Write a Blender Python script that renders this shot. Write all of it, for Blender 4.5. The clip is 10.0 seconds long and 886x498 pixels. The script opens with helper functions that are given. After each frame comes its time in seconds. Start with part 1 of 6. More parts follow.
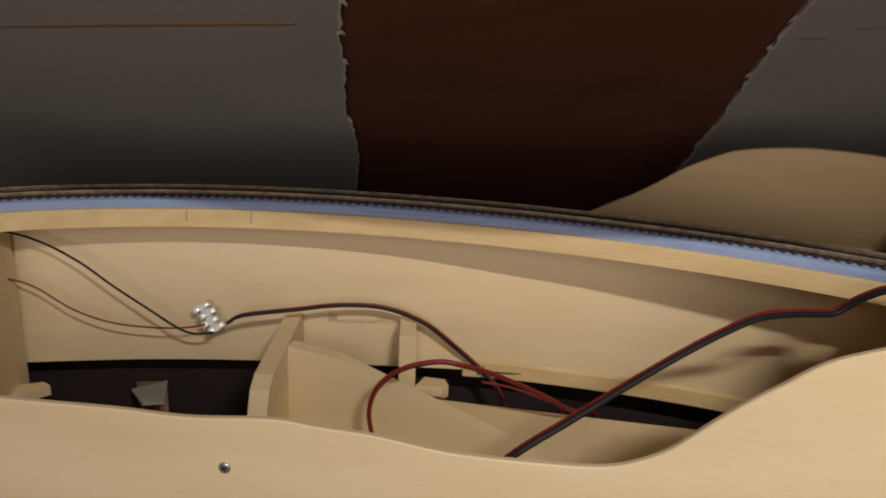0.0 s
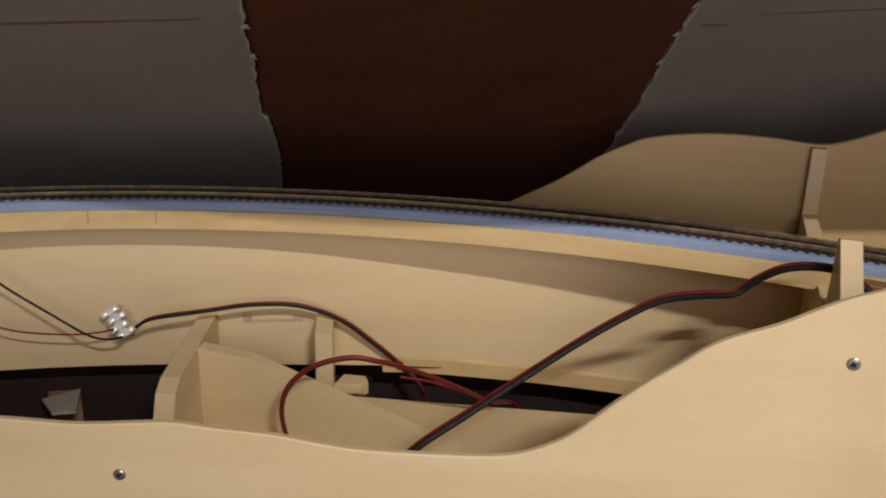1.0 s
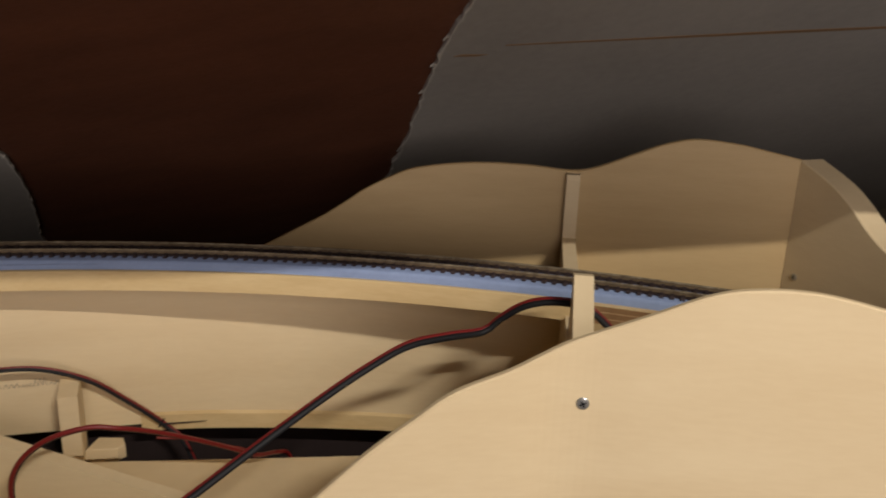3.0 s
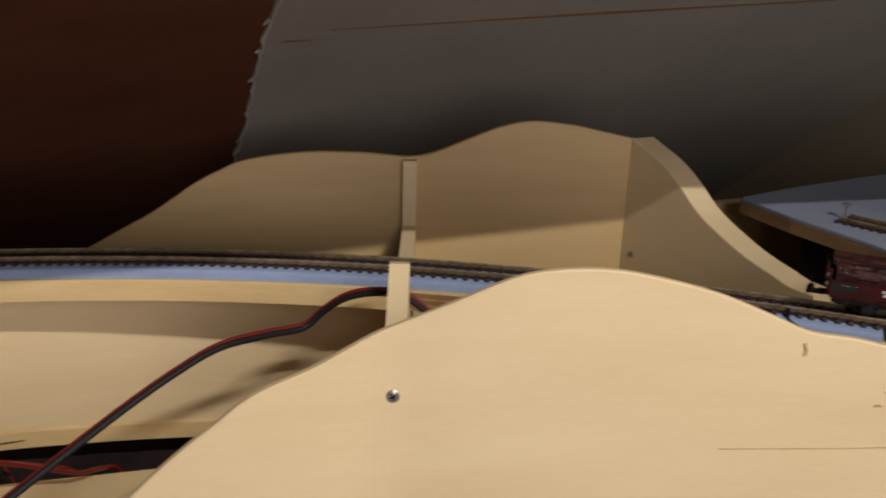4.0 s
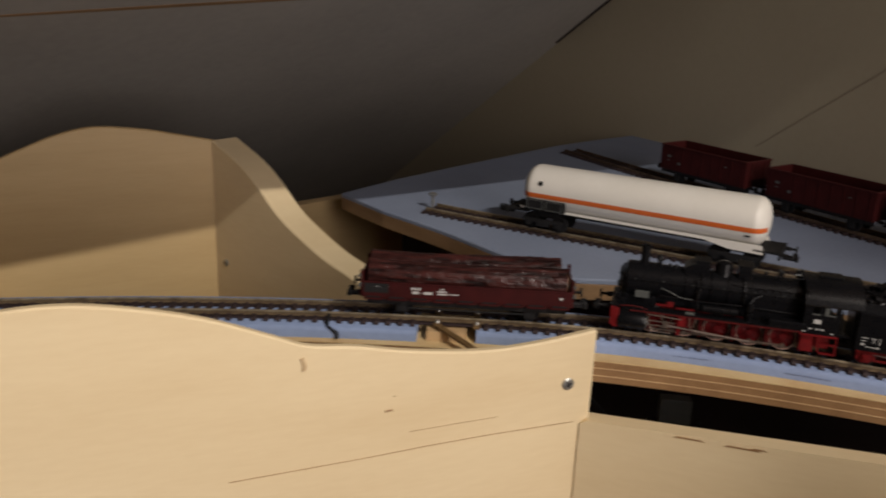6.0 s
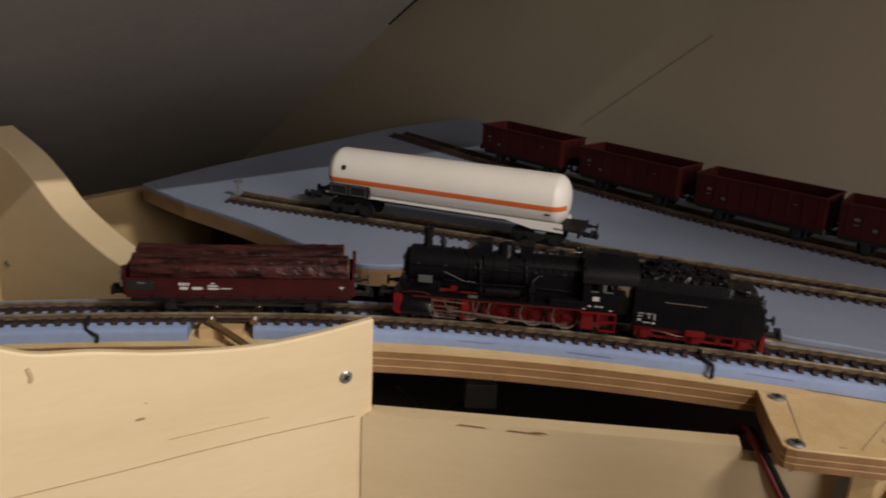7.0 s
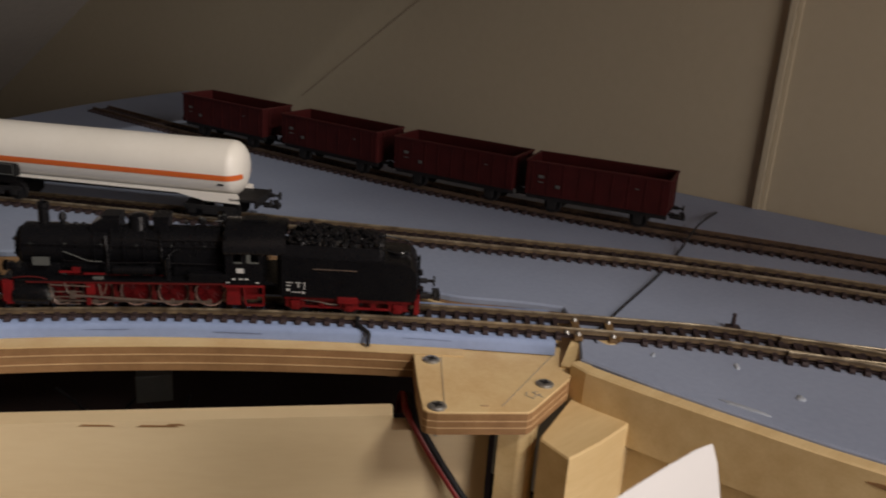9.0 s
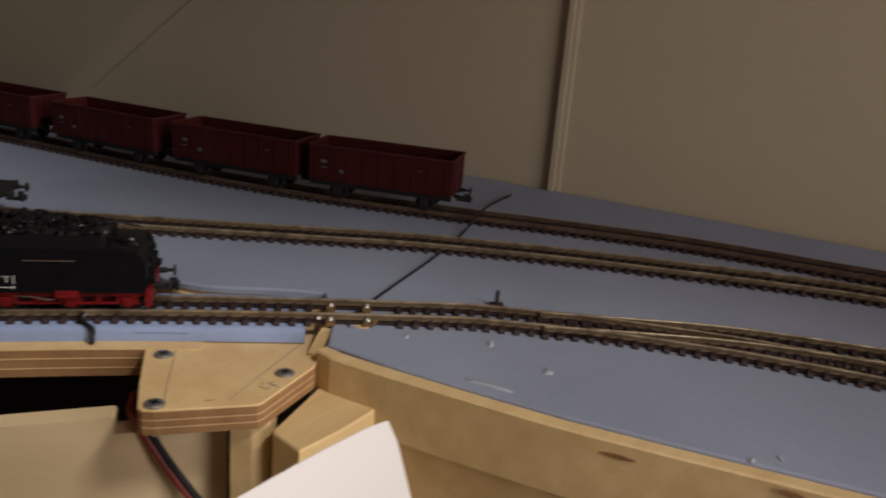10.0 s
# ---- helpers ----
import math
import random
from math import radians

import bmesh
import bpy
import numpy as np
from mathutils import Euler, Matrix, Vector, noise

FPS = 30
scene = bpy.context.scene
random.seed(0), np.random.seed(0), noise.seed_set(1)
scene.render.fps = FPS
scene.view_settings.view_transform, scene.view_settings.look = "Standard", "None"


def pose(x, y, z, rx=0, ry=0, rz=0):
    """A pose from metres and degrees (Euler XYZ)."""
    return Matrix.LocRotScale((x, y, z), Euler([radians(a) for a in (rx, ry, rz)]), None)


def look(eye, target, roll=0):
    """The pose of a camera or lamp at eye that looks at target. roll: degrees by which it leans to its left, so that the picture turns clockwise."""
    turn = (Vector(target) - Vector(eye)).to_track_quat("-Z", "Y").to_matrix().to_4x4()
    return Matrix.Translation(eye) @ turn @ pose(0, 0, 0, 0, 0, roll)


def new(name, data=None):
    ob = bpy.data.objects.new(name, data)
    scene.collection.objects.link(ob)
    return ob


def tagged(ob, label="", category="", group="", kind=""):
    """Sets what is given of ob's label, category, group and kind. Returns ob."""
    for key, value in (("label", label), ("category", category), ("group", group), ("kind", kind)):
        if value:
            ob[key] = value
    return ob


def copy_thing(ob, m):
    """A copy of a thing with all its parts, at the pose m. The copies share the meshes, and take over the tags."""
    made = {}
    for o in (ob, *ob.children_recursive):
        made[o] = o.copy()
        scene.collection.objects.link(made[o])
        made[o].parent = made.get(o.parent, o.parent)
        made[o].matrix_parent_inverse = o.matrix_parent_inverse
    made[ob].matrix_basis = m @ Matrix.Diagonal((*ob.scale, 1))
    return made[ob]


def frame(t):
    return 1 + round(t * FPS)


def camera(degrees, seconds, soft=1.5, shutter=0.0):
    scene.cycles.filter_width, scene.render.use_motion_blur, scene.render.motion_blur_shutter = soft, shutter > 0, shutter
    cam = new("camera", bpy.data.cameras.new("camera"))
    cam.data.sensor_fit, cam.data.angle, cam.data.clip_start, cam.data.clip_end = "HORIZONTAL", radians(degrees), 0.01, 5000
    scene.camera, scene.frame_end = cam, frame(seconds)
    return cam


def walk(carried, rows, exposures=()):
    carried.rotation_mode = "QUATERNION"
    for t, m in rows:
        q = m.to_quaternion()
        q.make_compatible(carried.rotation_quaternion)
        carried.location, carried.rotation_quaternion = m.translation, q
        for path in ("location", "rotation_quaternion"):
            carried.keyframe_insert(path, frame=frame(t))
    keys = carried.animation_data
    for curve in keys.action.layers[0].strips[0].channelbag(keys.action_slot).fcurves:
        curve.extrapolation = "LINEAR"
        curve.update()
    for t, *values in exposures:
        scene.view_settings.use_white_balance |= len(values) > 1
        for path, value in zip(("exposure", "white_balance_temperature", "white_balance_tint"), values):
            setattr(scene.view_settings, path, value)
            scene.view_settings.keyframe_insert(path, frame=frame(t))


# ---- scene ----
cam = camera(55.7, 10.0, soft=1.9, shutter=0.4)
PATH = [
    (0, (-0.39946, -0.39397, 1.15621), (-0.75258, 0.48551, 0.83712), 2.27),
    (0.5, (-0.38741, -0.38644, 1.15563), (-0.71644, 0.50113, 0.83317), 1.97),
    (1, (-0.37446, -0.38009, 1.15162), (-0.67591, 0.51870, 0.83334), 1.52),
    (1.5, (-0.35918, -0.37067, 1.15237), (-0.62066, 0.54180, 0.83769), 0.84),
    (2, (-0.34781, -0.35643, 1.14803), (-0.55851, 0.56770, 0.82929), 1.00),
    (2.2, (-0.34802, -0.35348, 1.15126), (-0.53711, 0.57611, 0.83487), 1.26),
    (3.3, (-0.32852, -0.34201, 1.16848), (-0.39471, 0.60993, 0.86944), 2.13),
    (3.5, (-0.32155, -0.33808, 1.16569), (-0.36144, 0.61512, 0.86599), 1.91),
    (4, (-0.29824, -0.32905, 1.16264), (-0.27252, 0.62207, 0.85489), 1.76),
    (4.5, (-0.27724, -0.32204, 1.16443), (-0.18431, 0.62546, 0.85846), 2.17),
    (5, (-0.25457, -0.31785, 1.16261), (-0.09850, 0.62131, 0.85663), 2.47),
    (5.5, (-0.22350, -0.31445, 1.16218), (0.01286, 0.60831, 0.85779), 2.53),
    (6, (-0.19085, -0.31035, 1.16572), (0.14451, 0.58070, 0.85983), 2.27),
    (6.2, (-0.17772, -0.30681, 1.16463), (0.18849, 0.57118, 0.85637), 1.94),
    (7.3, (-0.12677, -0.31388, 1.16043), (0.37061, 0.49411, 0.84459), 2.95),
    (7.5, (-0.11903, -0.31529, 1.16021), (0.39916, 0.47915, 0.84345), 2.78),
    (8, (-0.10043, -0.31691, 1.16039), (0.47059, 0.43985, 0.84217), 3.18),
    (8.5, (-0.08051, -0.32156, 1.15291), (0.54277, 0.39372, 0.83685), 4.17),
    (9, (-0.06769, -0.32601, 1.14790), (0.59026, 0.35517, 0.82681), 3.97),
    (9.5, (-0.04327, -0.33762, 1.14035), (0.66967, 0.28599, 0.81970), 4.19),
    (10, (-0.02004, -0.35184, 1.13653), (0.74311, 0.21655, 0.82905), 4.76),
]
walk(cam, [(t, look(eye, target, roll)) for t, eye, target, roll in PATH])

# ---- light ----
world = bpy.data.worlds.new("attic_dark")
scene.world = world
world.use_nodes = True
world.node_tree.nodes["Background"].inputs[0].default_value = (0.75, 0.85, 1.0, 1)
world.node_tree.nodes["Background"].inputs[1].default_value = 0.0
scene.view_settings.exposure = 0.0

# a small lamp in a reflector under the roof behind the camera
roof_lamp = bpy.data.lights.new("roof_lamp", "AREA")
roof_lamp.shape, roof_lamp.size, roof_lamp.size_y = "RECTANGLE", 0.24, 0.008
roof_lamp.spread = math.radians(84)
roof_lamp.energy, roof_lamp.color = 2.50, (1.0, 0.917, 0.82)
lamp_light = new("lamp_light", roof_lamp)
LAMP_AT = Vector((0.20, -0.85, 1.835))
lamp_dir = (Vector((-0.40, 0.26, 0.97)) - LAMP_AT).normalized()
lamp_x = lamp_dir.cross(Vector((-0.164, 0.69, 1.0))).normalized()
lamp_y = lamp_x.cross(lamp_dir)
lamp_light.matrix_world = Matrix.Translation(LAMP_AT) @ Matrix((lamp_x, lamp_y, -lamp_dir)).transposed().to_4x4()
# fill lamp added behind the camera, standing in for unseen room light
room_fill = bpy.data.lights.new("room_fill", "AREA")
room_fill.shape, room_fill.size, room_fill.size_y = "RECTANGLE", 0.9, 1.3
room_fill.spread = math.radians(130)
room_fill.energy, room_fill.color = 14, (1.0, 0.885, 0.84)
fill_light = new("fill_light", room_fill)
fill_light.matrix_world = look((0.15, -2.2, 1.48), (0.36, 0.3, 1.0))

# ---- materials ----


def material(name, color, rough=0.6, metal=0.0, dark=None, scale=40.0, stretch=(1, 1, 1), amount=0.5, fine=300.0, bump=0.0, coords="Object", spread=0.0, sheen=0.5):
    """A surface with a broad and a fine variation of colour, roughness and relief."""
    m = bpy.data.materials.new(name)
    m.use_nodes = True
    nodes, links = m.node_tree.nodes, m.node_tree.links
    b = nodes["Principled BSDF"]
    b.inputs["Metallic"].default_value = metal
    b.inputs["Specular IOR Level"].default_value = sheen
    dark = dark or tuple(c * 0.75 for c in color)
    tc = nodes.new("ShaderNodeTexCoord")
    mp = nodes.new("ShaderNodeMapping")
    mp.inputs["Scale"].default_value = stretch
    links.new(tc.outputs[coords], mp.inputs["Vector"])
    n1 = nodes.new("ShaderNodeTexNoise")
    n1.inputs["Scale"].default_value, n1.inputs["Detail"].default_value = scale, 5
    n2 = nodes.new("ShaderNodeTexNoise")
    n2.inputs["Scale"].default_value, n2.inputs["Detail"].default_value = fine, 3
    links.new(mp.outputs[0], n1.inputs["Vector"])
    links.new(mp.outputs[0], n2.inputs["Vector"])
    add = nodes.new("ShaderNodeMath")
    add.operation = "MULTIPLY_ADD"
    links.new(n2.outputs["Fac"], add.inputs[0])
    add.inputs[1].default_value = 0.35
    links.new(n1.outputs["Fac"], add.inputs[2])
    ramp = nodes.new("ShaderNodeMapRange")
    ramp.inputs["From Min"].default_value, ramp.inputs["From Max"].default_value = 0.42, 0.92
    ramp.inputs["To Min"].default_value, ramp.inputs["To Max"].default_value = 0.5 - amount / 2, 0.5 + amount / 2
    links.new(add.outputs[0], ramp.inputs["Value"])
    fac = ramp.outputs[0]
    if spread:
        oi = nodes.new("ShaderNodeObjectInfo")
        sp = nodes.new("ShaderNodeMath")
        sp.operation = "MULTIPLY_ADD"
        links.new(oi.outputs["Random"], sp.inputs[0])
        sp.inputs[1].default_value = spread
        links.new(fac, sp.inputs[2])
        fac = sp.outputs[0]
    mix = nodes.new("ShaderNodeMix")
    mix.data_type = "RGBA"
    mix.inputs["A"].default_value, mix.inputs["B"].default_value = (*dark, 1), (*color, 1)
    links.new(fac, mix.inputs["Factor"])
    links.new(mix.outputs["Result"], b.inputs["Base Color"])
    rr = nodes.new("ShaderNodeMapRange")
    rr.inputs["To Min"].default_value, rr.inputs["To Max"].default_value = min(1, rough + 0.08), max(0.03, rough - 0.1)
    links.new(n2.outputs["Fac"], rr.inputs["Value"])
    links.new(rr.outputs[0], b.inputs["Roughness"])
    if bump:
        bp = nodes.new("ShaderNodeBump")
        bp.inputs["Strength"].default_value, bp.inputs["Distance"].default_value = bump, 0.001
        links.new(add.outputs[0], bp.inputs["Height"])
        links.new(bp.outputs[0], b.inputs["Normal"])
    return m


M_BIRCH = material("birch_plywood", (0.73, 0.60, 0.385), 0.6, dark=(0.64, 0.50, 0.30), scale=7, stretch=(1, 1, 5), amount=0.8, fine=90, bump=0.04)
# warmer birch, darkened further to carry the shade on the rear boards
M_BIRCH_REAR = material("birch_plywood_back_shaded", (0.55, 0.40, 0.205), 0.55, dark=(0.46, 0.325, 0.155), scale=9, stretch=(1, 1, 9), amount=0.7, fine=90, bump=0.05)
M_EDGE = material("sawn_edge", (0.60, 0.45, 0.27), 0.75, dark=(0.40, 0.28, 0.16), scale=60, amount=0.9, fine=500, bump=0.2)
M_PINE = material("pine_batten", (0.70, 0.54, 0.29), 0.6, dark=(0.56, 0.40, 0.19), scale=14, stretch=(1, 7, 7), amount=0.9, fine=120, bump=0.1)
M_PLY_LIGHT = material("ply_layer_light", (0.72, 0.55, 0.29), 0.65, dark=(0.60, 0.40, 0.19), scale=70, amount=0.9, fine=600, bump=0.2)
M_PLY_PALE = material("ply_layer_pale", (0.62, 0.43, 0.23), 0.65, dark=(0.44, 0.28, 0.14), scale=70, amount=0.9, fine=600, bump=0.2)
M_PLY_DARK = material("ply_layer_dark", (0.31, 0.175, 0.075), 0.7, dark=(0.20, 0.105, 0.042), scale=70, amount=0.9, fine=600, bump=0.2)
M_FOAM = material("blue_foam", (0.28, 0.33, 0.45), 0.75, dark=(0.215, 0.255, 0.355), scale=12, amount=0.8, fine=350, bump=0.15)
M_FOAM_STRIP = material("blue_foam_strip", (0.26, 0.345, 0.55), 0.7, dark=(0.20, 0.26, 0.42), scale=14, amount=0.9, fine=350, bump=0.2)
M_GREY = material("grey_board", (0.43, 0.40, 0.36), 0.8, dark=(0.31, 0.29, 0.26), scale=5, amount=0.8, fine=120, bump=0.15)
M_BROWN = material("brown_board", (0.17, 0.062, 0.032), 0.55, dark=(0.115, 0.042, 0.022), scale=6, stretch=(1, 6, 6), amount=0.8, fine=80, bump=0.1)
M_BEIGE = material("beige_board", (0.46, 0.405, 0.29), 0.8, dark=(0.41, 0.355, 0.25), scale=4, amount=0.8, fine=150, bump=0.1)
M_FIBRE = material("torn_paper", (0.60, 0.57, 0.51), 0.9, amount=0.7, scale=100)
M_ROOM = material("plain_room", (0.60, 0.55, 0.47), 0.85, amount=0.5, scale=3)
M_FLOOR = material("dark_floor", (0.10, 0.08, 0.06), 0.7, amount=0.6, scale=6)
M_RAIL = material("rail_metal", (0.46, 0.39, 0.27), 0.36, 0.5, dark=(0.12, 0.085, 0.05), scale=160, amount=1.0, fine=900)
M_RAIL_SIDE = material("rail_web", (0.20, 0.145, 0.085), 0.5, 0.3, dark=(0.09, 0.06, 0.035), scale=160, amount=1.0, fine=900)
M_RAIL_DARK = material("dark_rail", (0.17, 0.115, 0.075), 0.45, 0.4, dark=(0.07, 0.045, 0.03), scale=160, amount=1.0, fine=900)
M_RIM = material("wheel_rim", (0.36, 0.23, 0.19), 0.4, 0.2, scale=300, amount=0.6)
M_PCB = material("copper_board", (0.22, 0.135, 0.055), 0.5, 0.2, dark=(0.12, 0.07, 0.03), scale=200, amount=0.9)
M_SLEEPER = material("sleeper_plastic", (0.040, 0.027, 0.028), 0.6, dark=(0.020, 0.013, 0.014), scale=300, amount=0.8, spread=0.25, sheen=0.25)
M_STEEL = material("zinc_steel", (0.46, 0.46, 0.45), 0.38, 0.85, dark=(0.40, 0.40, 0.38), scale=300, amount=0.8)
M_RED_WIRE = material("red_insulation", (0.19, 0.011, 0.010), 0.45, amount=0.4, scale=60)
M_BLACK_WIRE = material("black_insulation", (0.012, 0.012, 0.014), 0.6, amount=0.4, scale=60, sheen=0.25)
M_WHITE = material("white_plastic", (0.66, 0.65, 0.64), 0.4, amount=0.4, scale=80)
M_PAPER = material("white_paper", (0.72, 0.71, 0.71), 0.85, dark=(0.67, 0.66, 0.66), amount=0.5, scale=30)
M_PENCIL = material("pencil", (0.30, 0.26, 0.22), 0.8, amount=0.8, scale=400)
M_DARKWOOD = material("shaded_wood", (0.34, 0.21, 0.11), 0.7, dark=(0.22, 0.13, 0.06), scale=20, stretch=(1, 1, 6), amount=0.8, fine=200, bump=0.1)

M_LOCO = material("loco_black", (0.0060, 0.0060, 0.0070), 0.30, dark=(0.004, 0.004, 0.005), scale=150, amount=0.9, fine=800, bump=0.05, sheen=0.22)
M_LOCO_RED = material("loco_red", (0.17, 0.007, 0.009), 0.5, dark=(0.09, 0.005, 0.006), scale=150, amount=0.9, sheen=0.2)
M_LOCO_REDDARK = material("loco_dark_red", (0.10, 0.008, 0.008), 0.6, dark=(0.05, 0.005, 0.005), scale=150, amount=0.9, sheen=0.15)
M_COAL = material("coal", (0.007, 0.007, 0.008), 0.25, sheen=0.45, dark=(0.005, 0.005, 0.006), scale=400, amount=1.0, bump=0.6)
M_OXIDE = material("oxide_red", (0.047, 0.0075, 0.0075), 0.55, dark=(0.027, 0.005, 0.005), scale=90, amount=0.9, fine=500, sheen=0.12)
M_OXIDE_DARK = material("dark_oxide", (0.050, 0.0095, 0.009), 0.6, dark=(0.045, 0.010, 0.009), scale=90, amount=0.9, sheen=0.15)
M_BARK = material("log_bark", (0.052, 0.014, 0.012), 0.36, dark=(0.007, 0.0022, 0.0022), scale=420, stretch=(0.16, 1, 1), amount=1.8, fine=700, bump=1.0, sheen=0.35)
M_LOGEND = material("log_end", (0.24, 0.13, 0.065), 0.8, dark=(0.14, 0.07, 0.03), scale=300, amount=0.9)
M_TANK = material("tank_white", (0.80, 0.77, 0.71), 0.42, dark=(0.72, 0.69, 0.62), scale=30, amount=0.7, fine=300)
M_ORANGE = material("orange_band", (0.72, 0.15, 0.025), 0.45, amount=0.4, scale=60)
M_RUNGEAR = material("running_gear", (0.018, 0.017, 0.018), 0.6, dark=(0.010, 0.010, 0.010), scale=200, amount=0.9, sheen=0.15)
M_TYRE = material("bright_tyre", (0.20, 0.155, 0.13), 0.35, 0.6, scale=300, amount=0.6)
M_PLATE = material("grey_plate", (0.085, 0.09, 0.085), 0.5, amount=0.6, scale=200)
M_MARK = material("white_marking", (0.50, 0.50, 0.49), 0.6, amount=0.3, scale=200)
M_GLUE = material("dried_glue", (0.42, 0.47, 0.55), 0.4, amount=0.7, scale=300)
M_CUT = material("foam_cut_line", (0.11, 0.14, 0.24), 0.8, amount=0.6, scale=300)
M_CREASE = material("paper_crease", (0.33, 0.275, 0.195), 0.8, amount=0.8, scale=100)
# near-black for the added shade sheets and the dark roof joint
M_DEEP = material("deep_shade_and_gap", (0.030, 0.020, 0.019), 0.8, amount=0.6, scale=20, sheen=0.2)
M_RESIN = material("resin_stain", (0.42, 0.28, 0.16), 0.6, dark=(0.30, 0.19, 0.10), amount=0.8, scale=300)

# ---- builders ----


def part(name, bm, mat, parent=None, label=""):
    """One mesh object from bm, under parent; the mesh is given in the place's own coordinates."""
    if parent is not None:
        o = Vector((0, 0, 0))
        p = parent
        while p is not None:
            o += p.location
            p = p.parent
        bmesh.ops.translate(bm, verts=bm.verts, vec=-o)
    bmesh.ops.recalc_face_normals(bm, faces=bm.faces)
    me = bpy.data.meshes.new(name)
    bm.to_mesh(me)
    bm.free()
    me.materials.append(mat)
    ob = new(name, me)
    ob.parent = parent
    if label:
        ob["label"] = label
    return ob


def thing(name, at, label, category, group="", kind=""):
    ob = new(name)
    ob.empty_display_size = 0.02
    ob.location = at
    return tagged(ob, label, category, group, kind)


def smooth(ob, angle=40):
    for p in ob.data.polygons:
        p.use_smooth = True
    ob.data.set_sharp_from_angle(angle=radians(angle))
    return ob


def loops(sections, closed=False):
    """A skin over a row of closed sections, capped at both ends unless it is a ring."""
    bm = bmesh.new()
    rows = [[bm.verts.new(p) for p in sec] for sec in sections]
    n = len(rows[0])
    pairs = list(zip(rows, rows[1:])) + ([(rows[-1], rows[0])] if closed else [])
    for a, b in pairs:
        for i in range(n):
            j = (i + 1) % n
            bm.faces.new((a[i], a[j], b[j], b[i]))
    if not closed:
        bm.faces.new(rows[0][::-1])
        bm.faces.new(rows[-1])
    return bm


def prism(outline, z0, z1, chamfer=0.0006):
    """An upright block over a plan outline, with its upper edge slightly rounded."""
    c = Vector((sum(p[0] for p in outline) / len(outline), sum(p[1] for p in outline) / len(outline), 0))
    pts = [Vector((*p[:2], 0)) for p in outline]
    ins = []
    for i, p in enumerate(pts):
        a, b = pts[i - 1], pts[(i + 1) % len(pts)]
        d1, d2 = (p - a).normalized(), (b - p).normalized()
        nrm = Vector((-(d1 + d2).y, (d1 + d2).x, 0))
        nrm = nrm.normalized() if nrm.length > 1e-6 else Vector((0, 0, 0))
        ins.append(nrm)
    area = sum(pts[i - 1].x * pts[i].y - pts[i].x * pts[i - 1].y for i in range(len(pts)))
    s = 1 if area > 0 else -1
    rows = [[p + Vector((0, 0, z0)) for p in pts], [p + Vector((0, 0, z1 - chamfer)) for p in pts],
            [p + s * chamfer * k + Vector((0, 0, z1)) for p, k in zip(pts, ins)]]
    return loops(rows)


def block(cx, cy, cz, sx, sy, sz, bevel=0.0, rz=0.0):
    bm = bmesh.new()
    bmesh.ops.create_cube(bm, size=1)
    bmesh.ops.scale(bm, verts=bm.verts, vec=(sx, sy, sz))
    if bevel:
        bmesh.ops.bevel(bm, geom=bm.edges[:], offset=bevel, segments=2, affect="EDGES", profile=0.7)
    bmesh.ops.rotate(bm, verts=bm.verts, cent=(0, 0, 0), matrix=Matrix.Rotation(radians(rz), 3, "Z"))
    bmesh.ops.translate(bm, verts=bm.verts, vec=(cx, cy, cz))
    return bm


def rod(a, b, r, r2=None, n=12):
    a, b = Vector(a), Vector(b)
    q = (b - a).to_track_quat("Z", "Y")
    rows = [[p + q @ Vector((k * math.cos(2 * math.pi * i / n), k * math.sin(2 * math.pi * i / n), 0)) for i in range(n)] for p, k in ((a, r), (b, r if r2 is None else r2))]
    return loops(rows)


def lathe(a, axis, profile, n=24):
    """A turned form: profile rows of (distance along the axis, radius)."""
    a, q = Vector(a), Vector(axis).to_track_quat("Z", "Y")
    return loops([[a + q @ Vector((r * math.cos(2 * math.pi * i / n), r * math.sin(2 * math.pi * i / n), d)) for i in range(n)] for d, r in profile])


def joined(*bms):
    out = bms[0]
    for b in bms[1:]:
        me = bpy.data.meshes.new("tmp")
        b.to_mesh(me)
        b.free()
        out.from_mesh(me)
        bpy.data.meshes.remove(me)
    return out


def spline(pts, step=0.004):
    """A smooth line through points, sampled evenly."""
    pts = [Vector(p) for p in pts]
    ext = [2 * pts[0] - pts[1], *pts, 2 * pts[-1] - pts[-2]]
    out = []
    for i in range(1, len(ext) - 2):
        p0, p1, p2, p3 = ext[i - 1:i + 3]
        n = max(2, int((p2 - p1).length / step))
        for k in range(n):
            t = k / n
            out.append(0.5 * (2 * p1 + (p2 - p0) * t + (2 * p0 - 5 * p1 + 4 * p2 - p3) * t * t + (3 * p1 - p0 - 3 * p2 + p3) * t ** 3))
    out.append(pts[-1])
    return out


def even(line, step):
    """The same line, resampled at an even step."""
    out, left = [line[0]], step
    for a, b in zip(line, line[1:]):
        d = (b - a).length
        pos = 0.0
        while d - pos >= left:
            pos += left
            out.append(a.lerp(b, pos / d))
            left = step
        left -= d - pos
    return out


def frames_on(line):
    """For each point of a plan line: the point, its direction and its left-hand normal."""
    out = []
    for i, p in enumerate(line):
        d = line[min(i + 1, len(line) - 1)] - line[max(i - 1, 0)]
        d.z = 0
        d.normalize()
        out.append((p, d, Vector((-d.y, d.x, 0))))
    return out


def sweep(line, section):
    """A strip along a plan line; section: closed row of (offset to the left, z)."""
    return loops([[Vector((p.x, p.y, 0)) + n * o + Vector((0, 0, z)) for o, z in section] for p, d, n in frames_on(line)])


